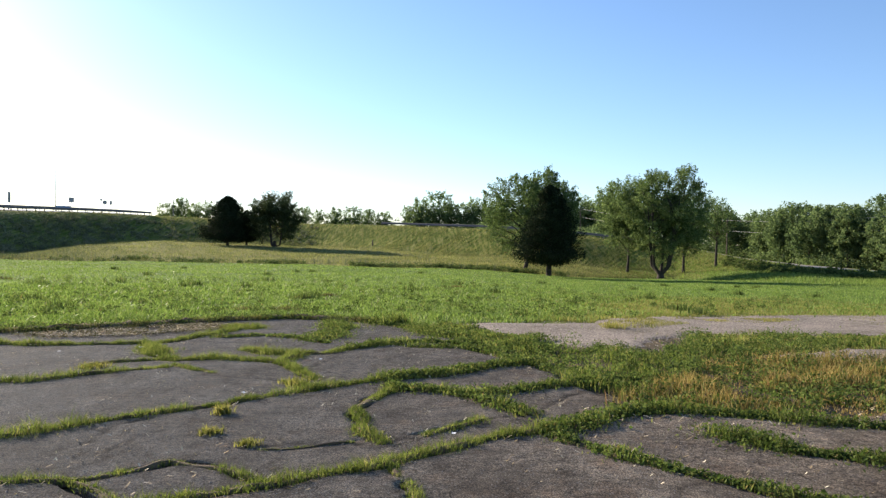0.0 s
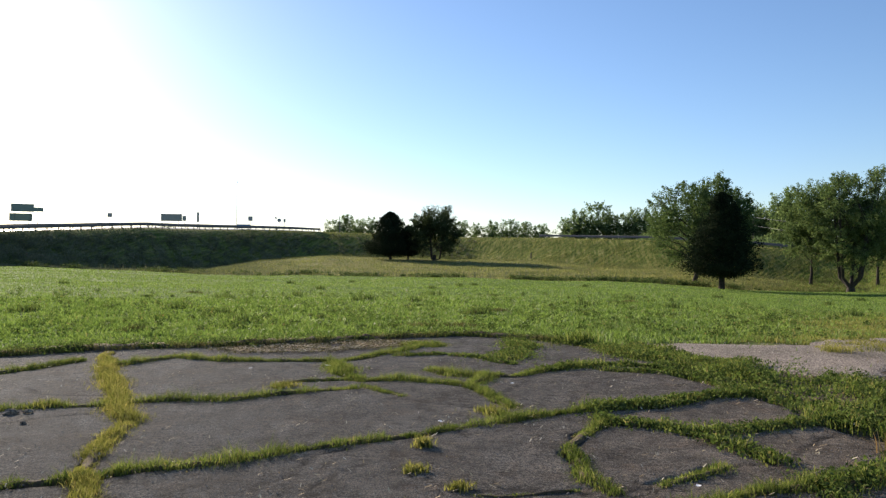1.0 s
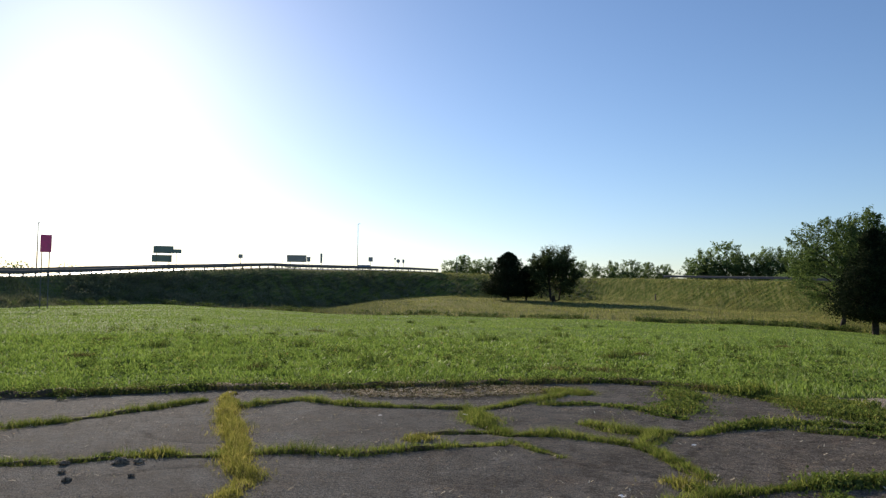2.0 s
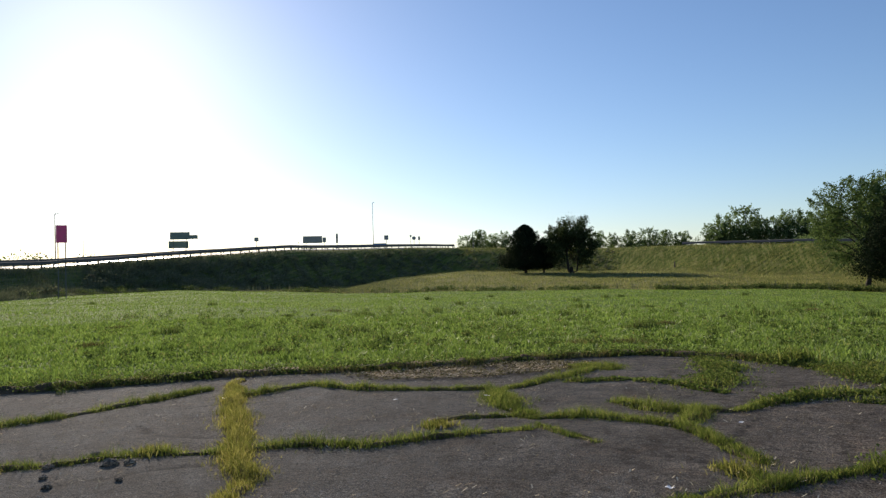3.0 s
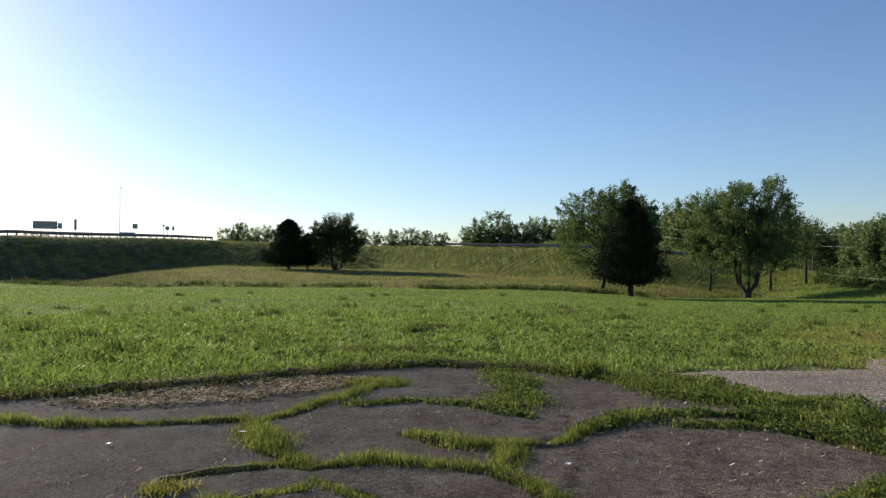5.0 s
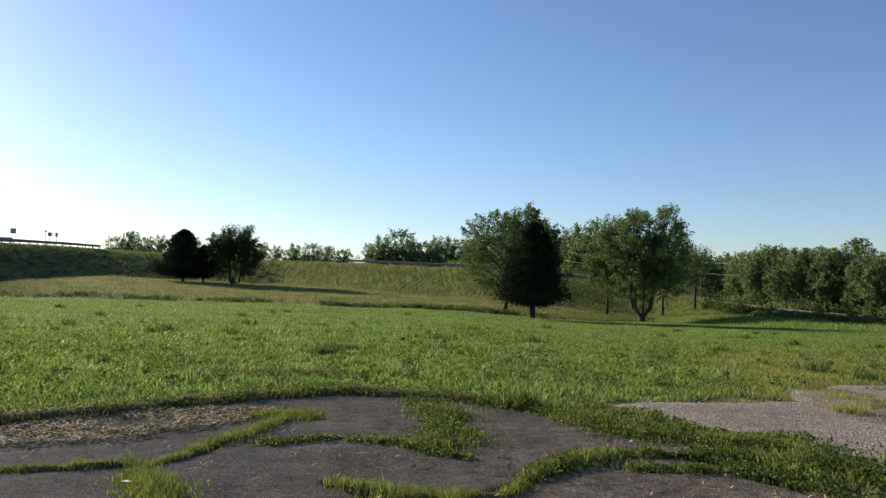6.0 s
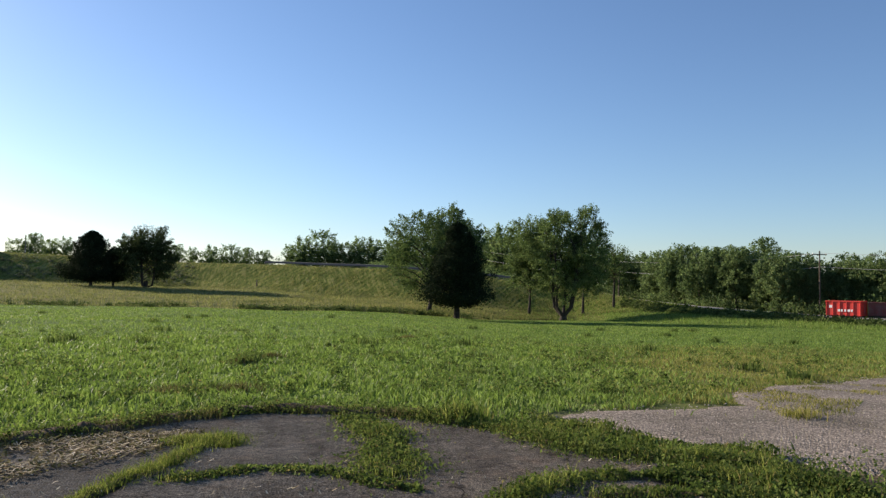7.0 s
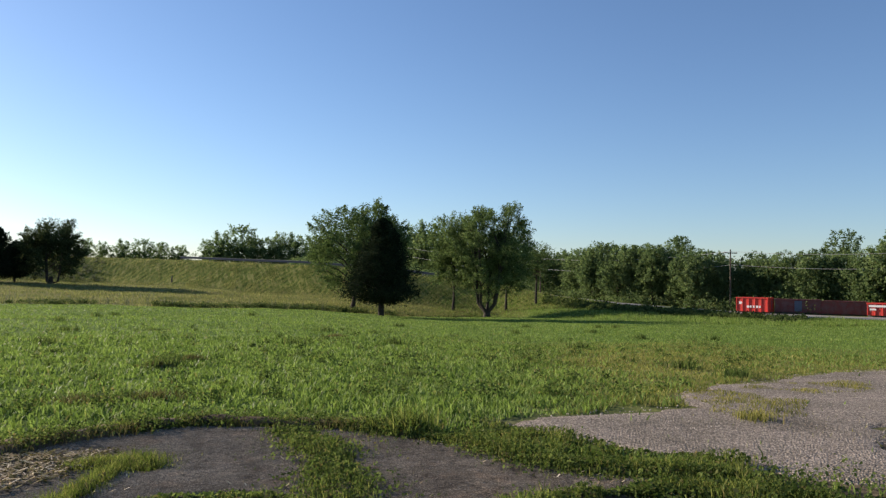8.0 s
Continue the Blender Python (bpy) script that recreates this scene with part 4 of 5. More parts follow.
LEFT = [(b, d) for b, d in zip(BEARING, TOP) if -60 < b < -17]
guard_rail([(-55, 94)] + [(b, d + 0.8) for b, d in LEFT if b > -50] + [(-18.9, 171.5)], 1.905, "weathered steel guard rail along the raised road")
guard_rail([(-55, 106)] + [(b, d + 13.0) for b, d in LEFT if b > -50] + [(-20.5, 181)], 3.81, "far guard rail on the other side of the road")
guard_rail([(-1, 165), (3, 155), (8, 145), (14.5, 141), (20, 145)], 3.81, "dull steel guard rail above the grassy bank")


def road_sign(bearing, dist, low, high, wide, mat, label, posts=2, bars=0, shape="panel", foot=None, turn=0.0, trim=True):
    """A sign panel between heights low and high (above datum), on posts down to the ground."""
    x, y, z = place(bearing, dist)
    if foot is not None:
        z = foot
    ob = new("road_sign")
    ob.matrix_world = pose(x, y, z, 0, 0, -bearing + turn)
    lo, hi = low - z, high - z
    if shape == "panel":
        panel = put("panel", box(-wide / 2, wide / 2, -0.03, 0.03, lo, hi, 0.015), mat, ob)
    else:
        bm = bmesh.new()
        sides = 4 if shape == "diamond" else 18
        ring = [((hi - lo) / 2 * math.sin(2 * math.pi * i / sides), (hi + lo) / 2 + (hi - lo) / 2 * math.cos(2 * math.pi * i / sides)) for i in range(sides)]
        fr = [bm.verts.new((a, -0.02, b)) for a, b in ring]
        bk = [bm.verts.new((a, 0.02, b)) for a, b in ring]
        bm.faces.new(fr), bm.faces.new(bk[::-1])
        for i in range(sides):
            bm.faces.new((fr[i], bk[i], bk[(i + 1) % sides], fr[(i + 1) % sides]))
        panel = put("panel", bm, mat, ob)
    if trim and shape == "panel" and wide > 1.5:
        for h0, h1 in ((lo + 0.05, lo + 0.11), (hi - 0.11, hi - 0.05)):
            put("border", box(-wide / 2 + 0.06, wide / 2 - 0.06, -0.036, -0.03, h0, h1), SIGN_WHITE, panel, "white border line")
    for i in range(bars):
        h = lo + (hi - lo) * (i + 1) / (bars + 1)
        put("lettering", box(-wide * 0.36, wide * (0.36 - 0.1 * (i % 2)), -0.038, -0.03, h - 0.09, h + 0.09), SIGN_WHITE, panel, "white lettering bar")
    for i in range(posts):
        px = 0 if posts == 1 else (-0.33 + 0.66 * i / (posts - 1)) * wide
        put("post", box(px - 0.05, px + 0.05, 0.031, 0.13, -0.4, hi - 0.05, 0.01), STEEL, ob)
    return tagged(ob, label, "road sign")


def up(el, dist):
    return 1.58 + dist * math.tan(radians(el))


road_sign(-46.6, 81.5, up(2.74, 80), up(3.98, 80), 1.0, SIGN_FLARE_RED, "tall upright sign panel on two long posts", 2, 0)
road_sign(-38.75, 165, up(2.83, 165), up(3.37, 165), 4.0, SIGN_GREEN_HAZED, "green highway sign, greyed for haze, above the raised road", 2, 0, trim=False)
road_sign(-38.85, 166, up(2.19, 166), up(2.71, 166), 4.0, SIGN_GREEN_HAZED, "green highway sign, greyed for haze, above the raised road", 2, 0, trim=False)
road_sign(-37.85, 163, up(2.86, 163), up(3.15, 163), 2.0, SIGN_GREEN_HAZED, "small green exit sign on one post, greyed for haze", 1, 0, trim=False)
road_sign(-33.3, 150, up(2.6, 150), up(2.9, 150), 0.85, SIGN_BACK, "small grey roadside sign on one post", 1, 0)
road_sign(-29.1, 190, up(2.38, 190), up(2.92, 190), 4.9, SIGN_BACK, "wide dark highway sign on steel posts", 2, 0, trim=False)
road_sign(-28.2, 188, up(2.42, 188), up(2.8, 188), 0.9, SIGN_BACK, "small grey sign on one post", 1, 0)
road_sign(-27.25, 170, up(2.35, 170), up(3.08, 170), 0.5, SIGN_BACK, "narrow upright marker panel on a post", 1, 0)
road_sign(-23.45, 170, up(2.5, 170), up(2.85, 170), 1.0, SIGN_BACK, "small square sign on one post", 1, 0)
road_sign(-21.3, 175, up(2.42, 175), up(2.72, 175), 1.0, SIGN_BACK, "small round sign on one post", 1, 0, "disc")
road_sign(-21.55, 176, up(2.65, 176), up(2.85, 176), 0.6, SIGN_BACK, "small diamond sign on one post", 1, 0, "diamond")
road_sign(-20.9, 176, up(2.42, 176), up(2.7, 176), 0.5, SIGN_BACK, "small narrow sign on one post", 1, 0)
road_sign(-23.95, 163, up(1.93, 163), up(2.24, 163), 2.7, SIGN_BLUE, "low blue panel behind the guard rail", 2, 0)


def mast(bearing, dist, top, thick, label, arm=0.0):
    x, y, z = place(bearing, dist)
    ob = new("lamp_pole" if arm else "pole")
    ob.matrix_world = pose(x, y, z, 0, 0, -bearing)
    V, F = tube([(0, 0, -0.4), (0, 0, (top - z) * 0.5), (0, 0, top - z)], [thick, thick * 0.8, thick * 0.5], 8)
    put("shaft", sheet("shaft", V, F), STEEL, ob)
    if arm:
        V, F = tube([(0, 0, top - z - 0.3), (arm * 0.5, 0, top - z + 0.1), (arm, 0, top - z + 0.1)], [thick * 0.5] * 3, 6)
        beam = put("arm", sheet("arm", V, F), STEEL, ob)
        put("lamp_head", box(arm - 0.1, arm + 0.3, -0.1, 0.1, top - z, top - z + 0.12, 0.03), STEEL, beam)
    return tagged(ob, label, "pole")


mast(-24.45, 195, up(5.4, 195), 0.1, "tall thin steel lamp pole by the raised road", 0.25)
mast(-46.9, 150, up(4.7, 150), 0.12, "tall thin steel pole beyond the raised road", 0.4)
mast(-16.7, 215, up(2.95, 215), 0.14, "plain pole behind the bank")
mast(-45.1, 230, up(2.9, 230), 0.1, "distant thin mast beyond the road")


def utility_pole(x, y, tall, turn):
    ob = new("utility_pole")
    z = float(height(x, y))
    ob.matrix_world = pose(x, y, z, 0, 0, turn)
    V, F = tube([(0, 0, -0.4), (0, 0, tall * 0.5), (0, 0, tall)], [0.14, 0.12, 0.09], 9)
    put("shaft", sheet("shaft", V, F), WOODPOLE, ob)
    cross = put("crossarm", box(-1.2, 1.2, -0.07, 0.07, tall - 0.6, tall - 0.46, 0.01), WOODPOLE, ob)
    for px in (-1.1, 1.1):
        V, F = tube([(px, 0, tall - 0.46), (px, 0, tall - 0.3)], [0.05, 0.03], 6)
        put("insulator", sheet("insulator", V, F), SIGN_WHITE, cross)
    return tagged(ob, "wooden utility pole with a crossarm beside the wood", "utility pole"), (x, y, z + tall)


spots = [(92.0, 64.0), (75.5, 95.9), (62.5, 133.0), (45, 175.0)]
poles = [utility_pole(x, y, t, a)[1] for (x, y), t, a in zip(spots, (9.2, 9.1, 6.8, 7.5), (-20, 0, 25, 25))]
for off, drop in ((0.0, 0.3), (0.4, 2.3)):
    V, F = [], []
    pieces = []
    for p, q in zip(poles, poles[1:]):
        pts = []
        for i in range(13):
            f = i / 12
            pts.append((p[0] + (q[0] - p[0]) * f + off, p[1] + (q[1] - p[1]) * f, p[2] + (q[2] - p[2]) * f - drop - 3.2 * f * (1 - f)))
        pieces.append(tube(pts, [0.022] * 13, 5))
    V, F = joined(pieces)
    tagged(put("power_line", sheet("power_line", V, F), WIRE), "grey overhead cable sagging between wooden poles", "cable")


# ---- roll-off containers by the road ----
def container(x, y, length, tall, deep, turn, mat, label, letters=0, patch=False, stripe=False):
    """Open steel container with ribs, top rim, runners and an end door."""
    ob = new("dumpster")
    ob.matrix_world = pose(x, y, float(height(x, y)), 0, 0, turn)
    h = length / 2
    bm = box(-h, h, -deep / 2, -deep / 2 + 0.06, 0.25, tall)
    box_into(bm, -h, h, deep / 2 - 0.06, deep / 2, 0.25, tall)
    box_into(bm, -h, -h + 0.06, -deep / 2 + 0.06, deep / 2 - 0.06, 0.25, tall)
    box_into(bm, h - 0.06, h, -deep / 2 + 0.06, deep / 2 - 0.06, 0.25, tall)
    box_into(bm, -h + 0.06, h - 0.06, -deep / 2 + 0.06, deep / 2 - 0.06, 0.25, 0.32)
    body = put("body", bm, mat, ob)
    n = max(3, int(length / 0.75))
    rib = mesh_of("rib", box(-0.05, 0.05, -0.09, 0.0, 0.25, tall - 0.12, 0.01))
    for i in range(n + 1):
        r = put("rib", rib, mat, ob)
        r.location = (-h + 0.06 + (length - 0.12) * i / n, -deep / 2, 0)
    put("rim", box(-h - 0.05, h + 0.05, -deep / 2 - 0.1, -deep / 2 + 0.08, tall - 0.12, tall + 0.02, 0.02), mat, ob)
    put("rim", box(-h - 0.05, h + 0.05, deep / 2 - 0.08, deep / 2 + 0.1, tall - 0.12, tall + 0.02, 0.02), mat, ob)
    for s in (-0.5, 0.5):
        put("runner", box(-h, h, s - 0.06, s + 0.06, -0.03, 0.25, 0.01), STEEL, ob)
    door = put("door", box(h + 0.005, h + 0.09, -deep / 2, deep / 2, 0.28, tall - 0.05, 0.02), mat, ob)
    put("latch", box(h + 0.09, h + 0.13, -0.05, 0.05, 0.5, tall - 0.3, 0.01), STEEL, door, "steel latch bar")
    for i in range(letters):
        put("lettering", box(-h * 0.3 + i * 0.4, -h * 0.3 + i * 0.4 + (0.2 if i % 3 else 0.3), -deep / 2 - 0.105, -deep / 2 - 0.09, tall * 0.36, tall * 0.36 + 0.3), WHITE, body, "white lettering block")
    if letters:
        put("emblem", box(-h * 0.8, -h * 0.62, -deep / 2 - 0.105, -deep / 2 - 0.09, tall * 0.58, tall * 0.74), WHITE, body, "white emblem block")
    if patch:
        put("panel", box(-0.3, 0.6, -deep / 2 - 0.1, -deep / 2 - 0.085, 0.4, tall - 0.2), PALE_BLUE, body, "faded blue repair panel")
    if stripe:
        put("stripe", box(-h + 0.2, h - 0.2, -deep / 2 - 0.105, -deep / 2 - 0.09, tall * 0.72, tall * 0.86), WHITE, body, "white stripe")
        put("lettering", box(-h + 0.3, -h + 1.0, -deep / 2 - 0.105, -deep / 2 - 0.09, tall * 0.5, tall * 0.62), WHITE, body, "white lettering block")
    return tagged(ob, label, "dumpster", "containers by the road")


container(72.4, 87.4, 4.2, 2.15, 2.3, -60, RED, "bright red open dumpster with white lettering", 5)
container(76.9, 84.5, 5.5, 2.0, 2.3, -46, MAROON_SHADED, "maroon open dumpster in a row, shade in its colour", 0, True)
container(80.8, 80.6, 5.5, 1.95, 2.3, -46, MAROON_SHADED, "maroon open dumpster in a row, shade in its colour")
container(79.8, 72.6, 5.0, 1.75, 2.2, -60, RED, "red dumpster with a white stripe", 0, False, True)
# low stump or marker on the bank
mk = new("bank_marker")
mk.matrix_world = pose(*stand_xy(-4.0, 143.5))
V, F = tube([(0, 0, -0.3), (0.02, 0, 0.5), (0.05, 0.02, 1.1)], [0.16, 0.13, 0.1], 8)
put("stub", sheet("stub", V, F), WOODPOLE, mk)
tagged(mk, "short weathered wooden stub on the grassy bank", "post")

# ---- gravel ----
def flat_area(name, poly, lift, cell, mat, label):
    """A fine sheet over an area of the plan, with an uneven rim."""
    xs, ys = [p[0] for p in poly], [p[1] for p in poly]
    gx, gy = np.arange(min(xs), max(xs), cell), np.arange(min(ys), max(ys), cell)
    X, Y = np.meshgrid(gx, gy)
    ins = inside(X + 0.35 * vnoise(X, Y, 0.9, 31) + 0.15 * vnoise(X, Y, 0.3, 32), Y + 0.3 * vnoise(X, Y, 0.8, 33), poly)
    full = ins[:-1, :-1] & ins[1:, :-1] & ins[:-1, 1:] & ins[1:, 1:]
    idx = np.arange(X.size).reshape(X.shape)
    F = np.stack([idx[:-1, :-1][full], idx[:-1, 1:][full], idx[1:, 1:][full], idx[1:, :-1][full]], -1)
    used = np.unique(F)
    remap = np.zeros(X.size, int)
    remap[used] = np.arange(len(used))
    Z = height(X, Y) + lift + 0.004 * vnoise(X, Y, 0.7, 34)
    V = np.stack([X, Y, Z], -1).reshape(-1, 3)[used]
    rim = np.bincount(remap[F].ravel(), minlength=len(used)) < 4
    V[rim, 2] -= 0.05
    return tagged(put(name, sheet(name, V, remap[F]), mat), label, "gravel", kind="structure")


flat_area("gravel_lot", GRAVEL_AREA, 0.03, 0.15, GRAVEL, "pale grey loose gravel surface beside the old pavement")
flat_area("gravel_patch", GRAVEL_SIDE, 0.03, 0.15, GRAVEL, "worn patch of pale gravel among the weeds")


def stones(name, poly, n, size, mat, label, lift=0.03):
    xs, ys = [p[0] for p in poly], [p[1] for p in poly]
    x, y = rng.uniform(min(xs), max(xs), n), rng.uniform(min(ys), max(ys), n)
    ok = inside(x, y, poly)
    x, y = x[ok], y[ok]
    s = size * rng.uniform(0.5, 1.5, len(x))
    z = height(x, y) + lift
    a = rng.uniform(0, 6.3, len(x))
    V = []
    for k in range(4):
        V.append(np.stack([x + s * np.cos(a + k * 1.57) * rng.uniform(0.6, 1.0, len(x)), y + s * np.sin(a + k * 1.57) * rng.uniform(0.6, 1.0, len(x)), z - s * 0.2], -1))
    V.append(np.stack([x + s * 0.2 * np.cos(a), y, z + s * 0.75], -1))
    V = np.stack(V, 1).reshape(-1, 3)
    T = np.array([[0, 1, 4], [1, 2, 4], [2, 3, 4], [3, 0, 4]])
    F = (T[None] + 5 * np.arange(len(x))[:, None, None]).reshape(-1, 3)
    return tagged(put(name, sheet(name, V, F), mat), label, "stones", kind="stuff")


stones("gravel_stones", GRAVEL_AREA, 20000, 0.015, STONE, "loose pale stones lying on the gravel")
stones("pavement_grit", PAVED[:-2] + [(9, 2.0), (-16, 2.0)], 5000, 0.009, GRIT, "scattered grit and crumbs on the old asphalt", 0.06)

# ---- old asphalt slabs, broken along the grown-over cracks ----
def build_pavement():
    cell = 0.065
    gx, gy = np.arange(-12, 9, cell), np.arange(-7, 14.6, cell)
    X, Y = np.meshgrid(gx + cell / 2, gy + cell / 2)
    wx, wy = X + 0.07 * vnoise(X, Y, 0.45, 41) + 0.03 * vnoise(X, Y, 0.15, 42), Y + 0.07 * vnoise(X, Y, 0.5, 43) + 0.03 * vnoise(X, Y, 0.17, 44)
    free = inside(wx, wy, PAVED)
    for kind, half, tall, pts in STRIPS:
        free &= line_gap(wx, wy, pts) > half * 0.42 + 0.01
    free &= ~inside(wx, wy, VERGE)
    lab = np.zeros(free.shape, int)
    count = 0
    H, W = free.shape
    for sy, sx in zip(*np.nonzero(free)):
        if lab[sy, sx]:
            continue
        count += 1
        lab[sy, sx] = count
        todo = [(sy, sx)]
        while todo:
            cy, cx = todo.pop()
            for ny, nx in ((cy + 1, cx), (cy - 1, cx), (cy, cx + 1), (cy, cx - 1)):
                if 0 <= ny < H and 0 <= nx < W and free[ny, nx] and not lab[ny, nx]:
                    lab[ny, nx] = count
                    todo.append((ny, nx))
    root = tagged(new("pavement"), "old grey asphalt broken into slabs by grassy cracks", "pavement", kind="structure")
    sizes = np.bincount(lab.ravel(), minlength=count + 1)
    for s in range(1, count + 1):
        if sizes[s] < 25:
            continue
        cy, cx = np.nonzero(lab == s)
        w = W + 1
        quads = np.stack([cy * w + cx, cy * w + cx + 1, (cy + 1) * w + cx + 1, (cy + 1) * w + cx], -1)
        used, inv = np.unique(quads, return_inverse=True)
        Q = inv.reshape(quads.shape)
        P = np.stack([gx[0] + (used % w) * cell, gy[0] + (used // w) * cell], -1)
        e = np.concatenate([Q[:, [0, 1]], Q[:, [1, 2]], Q[:, [2, 3]], Q[:, [3, 0]]])
        key = {}
        for a, b in e.tolist():
            if (b, a) in key:
                del key[(b, a)]
            else:
                key[(a, b)] = 1
        rim = np.array(list(key))
        for _ in range(4):
            acc, cnt = np.zeros_like(P), np.zeros(len(P))
            for i, j in ((0, 1), (1, 0)):
                np.add.at(acc, rim[:, i], P[rim[:, j]])
                np.add.at(cnt, rim[:, i], 1)
            on = cnt > 0
            P[on] = 0.4 * P[on] + 0.6 * acc[on] / cnt[on][:, None]
        tilt = rng.normal(size=2) * 0.003
        mid = P.mean(0)
        Z = 0.010 + 0.006 * rng.normal() + (P - mid) @ tilt + 0.012 * vnoise(P[:, 0], P[:, 1], 1.6, 50) + 0.004 * vnoise(P[:, 0], P[:, 1], 0.3, 51)
        Z = np.clip(Z, -0.012, 0.024)
        split = np.zeros(len(P))
        for line in CRACKS:
            split = np.maximum(split, np.exp(-(line_gap(P[:, 0] + 0.05 * vnoise(P[:, 0], P[:, 1], 0.2, 52), P[:, 1] + 0.05 * vnoise(P[:, 0], P[:, 1], 0.22, 53), line) / 0.024) ** 2))
        Z -= 0.012 * split
        split *= 0.8
        worn = np.zeros(len(P), bool)
        worn[rim.ravel()] = True
        Z[worn] -= 0.006
        V = np.column_stack([P, Z])
        low = V.copy()
        low[:, 2] = -0.06
        n = len(V)
        F = np.concatenate([Q, np.stack([rim[:, 1], rim[:, 0], rim[:, 0] + n, rim[:, 1] + n], -1)])
        keep = np.unique(F)
        remap = np.zeros(2 * n, int)
        remap[keep] = np.arange(len(keep))
        me = sheet("slab", np.vstack([V, low])[keep], remap[F])
        at = me.attributes.new("crack", "FLOAT", "POINT")
        at.data.foreach_set("value", np.concatenate([split, split])[keep].astype(np.float32))
        me.polygons.foreach_set("use_smooth", np.arange(len(me.polygons)) < len(Q))
        put("slab", me, ASPHALT, root)
    return root


build_pavement()


# ---- grass in the cracks ----
KINDS = {"strip": (GRASS_STRIP, "grass growing along a pavement crack"), "yellow": (GRASS_YELLOW, "yellow-green grass tufts growing in a pavement crack"), "weed": (WEED, "dark green clover and weeds along a pavement crack")}


def soil_ribbon(half, pts):
    """Matted soil and roots heaved up along a crack, uneven in width and height."""
    p = np.array(pts)
    run = np.concatenate([[0], np.cumsum(np.hypot(*np.diff(p, axis=0).T))])
    u = np.linspace(0, run[-1], max(int(run[-1] / 0.07), 3))
    p = np.column_stack([np.interp(u, run, p[:, 0]), np.interp(u, run, p[:, 1])])
    p = p + 0.05 * np.column_stack([vnoise(p[:, 0], p[:, 1], 0.4, 63), vnoise(p[:, 0], p[:, 1], 0.45, 64)])
    d = np.gradient(p, axis=0)
    d /= np.linalg.norm(d, axis=1, keepdims=True)
    nrm = np.stack([-d[:, 1], d[:, 0]], -1)
    w = half * (1 + 0.4 * vnoise(p[:, 0], p[:, 1], 0.3, 65) + 0.3 * vnoise(p[:, 0], p[:, 1], 0.1, 66))
    h = np.clip(1 + 0.8 * vnoise(p[:, 0], p[:, 1], 0.25, 67) + 0.5 * vnoise(p[:, 0], p[:, 1], 0.09, 68), 0.15, 2)
    end = np.clip(np.minimum(u, run[-1] - u) / 0.12, 0.1, 1)
    rows = [np.column_stack([p + nrm * (w * o * end)[:, None], np.where(z > 0, z * h * end, z)]) for o, z in ((-0.8, -0.03), (-0.55, 0.014), (-0.2, 0.022), (0.2, 0.022), (0.55, 0.014), (0.8, -0.03))]
    V = np.array(rows)
    n, m = V.shape[:2]
    idx = np.arange(n * m).reshape(n, m)
    return V.reshape(-1, 3), np.stack([idx[:-1, :-1], idx[:-1, 1:], idx[1:, 1:], idx[1:, :-1]], -1).reshape(-1, 4)


V, F = joined([soil_ribbon(half * 0.75, pts) for kind, half, tall, pts in STRIPS])
tagged(put("crack_soil", sheet("crack_soil", V, F), SOIL), "dark packed soil filling the pavement cracks", "soil", kind="stuff")


def grass_strip(kind, half, tall, pts):
    mat, label = KINDS[kind]
    half, tall = half * 1.12, tall * (0.82 if kind == "weed" else 1.0)
    p = np.array(pts)
    seg = np.hypot(*np.diff(p, axis=0).T)
    s = np.concatenate([[0], np.cumsum(seg)])
    n = int(s[-1] * half * 2 * (7400 if kind != "weed" else 5600))
    u = rng.uniform(0, s[-1], n)
    x, y = np.interp(u, s, p[:, 0]), np.interp(u, s, p[:, 1])
    body = 0.78 + 0.4 * vnoise(x, y, 0.55, 61) + 0.55 * vnoise(x, y, 0.13, 62)
    keep = body > rng.uniform(-0.2, 0.12, len(body))
    x, y, body = x[keep], y[keep], body[keep]
    body = np.clip(body, 0.35, 1.7)
    off = rng.normal(size=(len(x), 2)) * (half * 0.7 * body)[:, None]
    wob = 0.05 * vnoise(x, y, 0.4, 63)
    x, y = x + off[:, 0] + wob, y + off[:, 1] + 0.05 * vnoise(x, y, 0.45, 64)
    edge = np.clip(1.25 - np.hypot(off[:, 0], off[:, 1]) / (half * 1.5), 0.3, 1)
    t = 1.3 * tall * body * edge * (1 + 0.4 * vnoise(x, y, 0.07, 69))
    if kind == "weed":
        half_n = len(x) // 2
        P = np.column_stack([x[:half_n], y[:half_n], 0.01 + t[:half_n] * rng.uniform(0.15, 1.0, half_n)])
        lv = leaves(P, 0.034, None, 0.9)
        a = blades(x[half_n:], y[half_n:], np.zeros(len(x) - half_n), t[half_n:] * 1.15, 0.009, 0.7, True)
        me = sheet("weed_strip", *lv)
        ob = put("weed_strip", me, mat)
        put("grass_blades", sheet("grass_blades", *a), GRASS_STRIP, ob)
    else:
        a = blades(x, y, np.zeros(len(x)), t, 0.0055, 1.05, True)
        ob = put("grass_strip", sheet("grass_strip", *a), mat)
    return tagged(ob, label, "grass", kind="stuff")


for kind, half, tall, pts in STRIPS:
    grass_strip(kind, half, tall, pts)


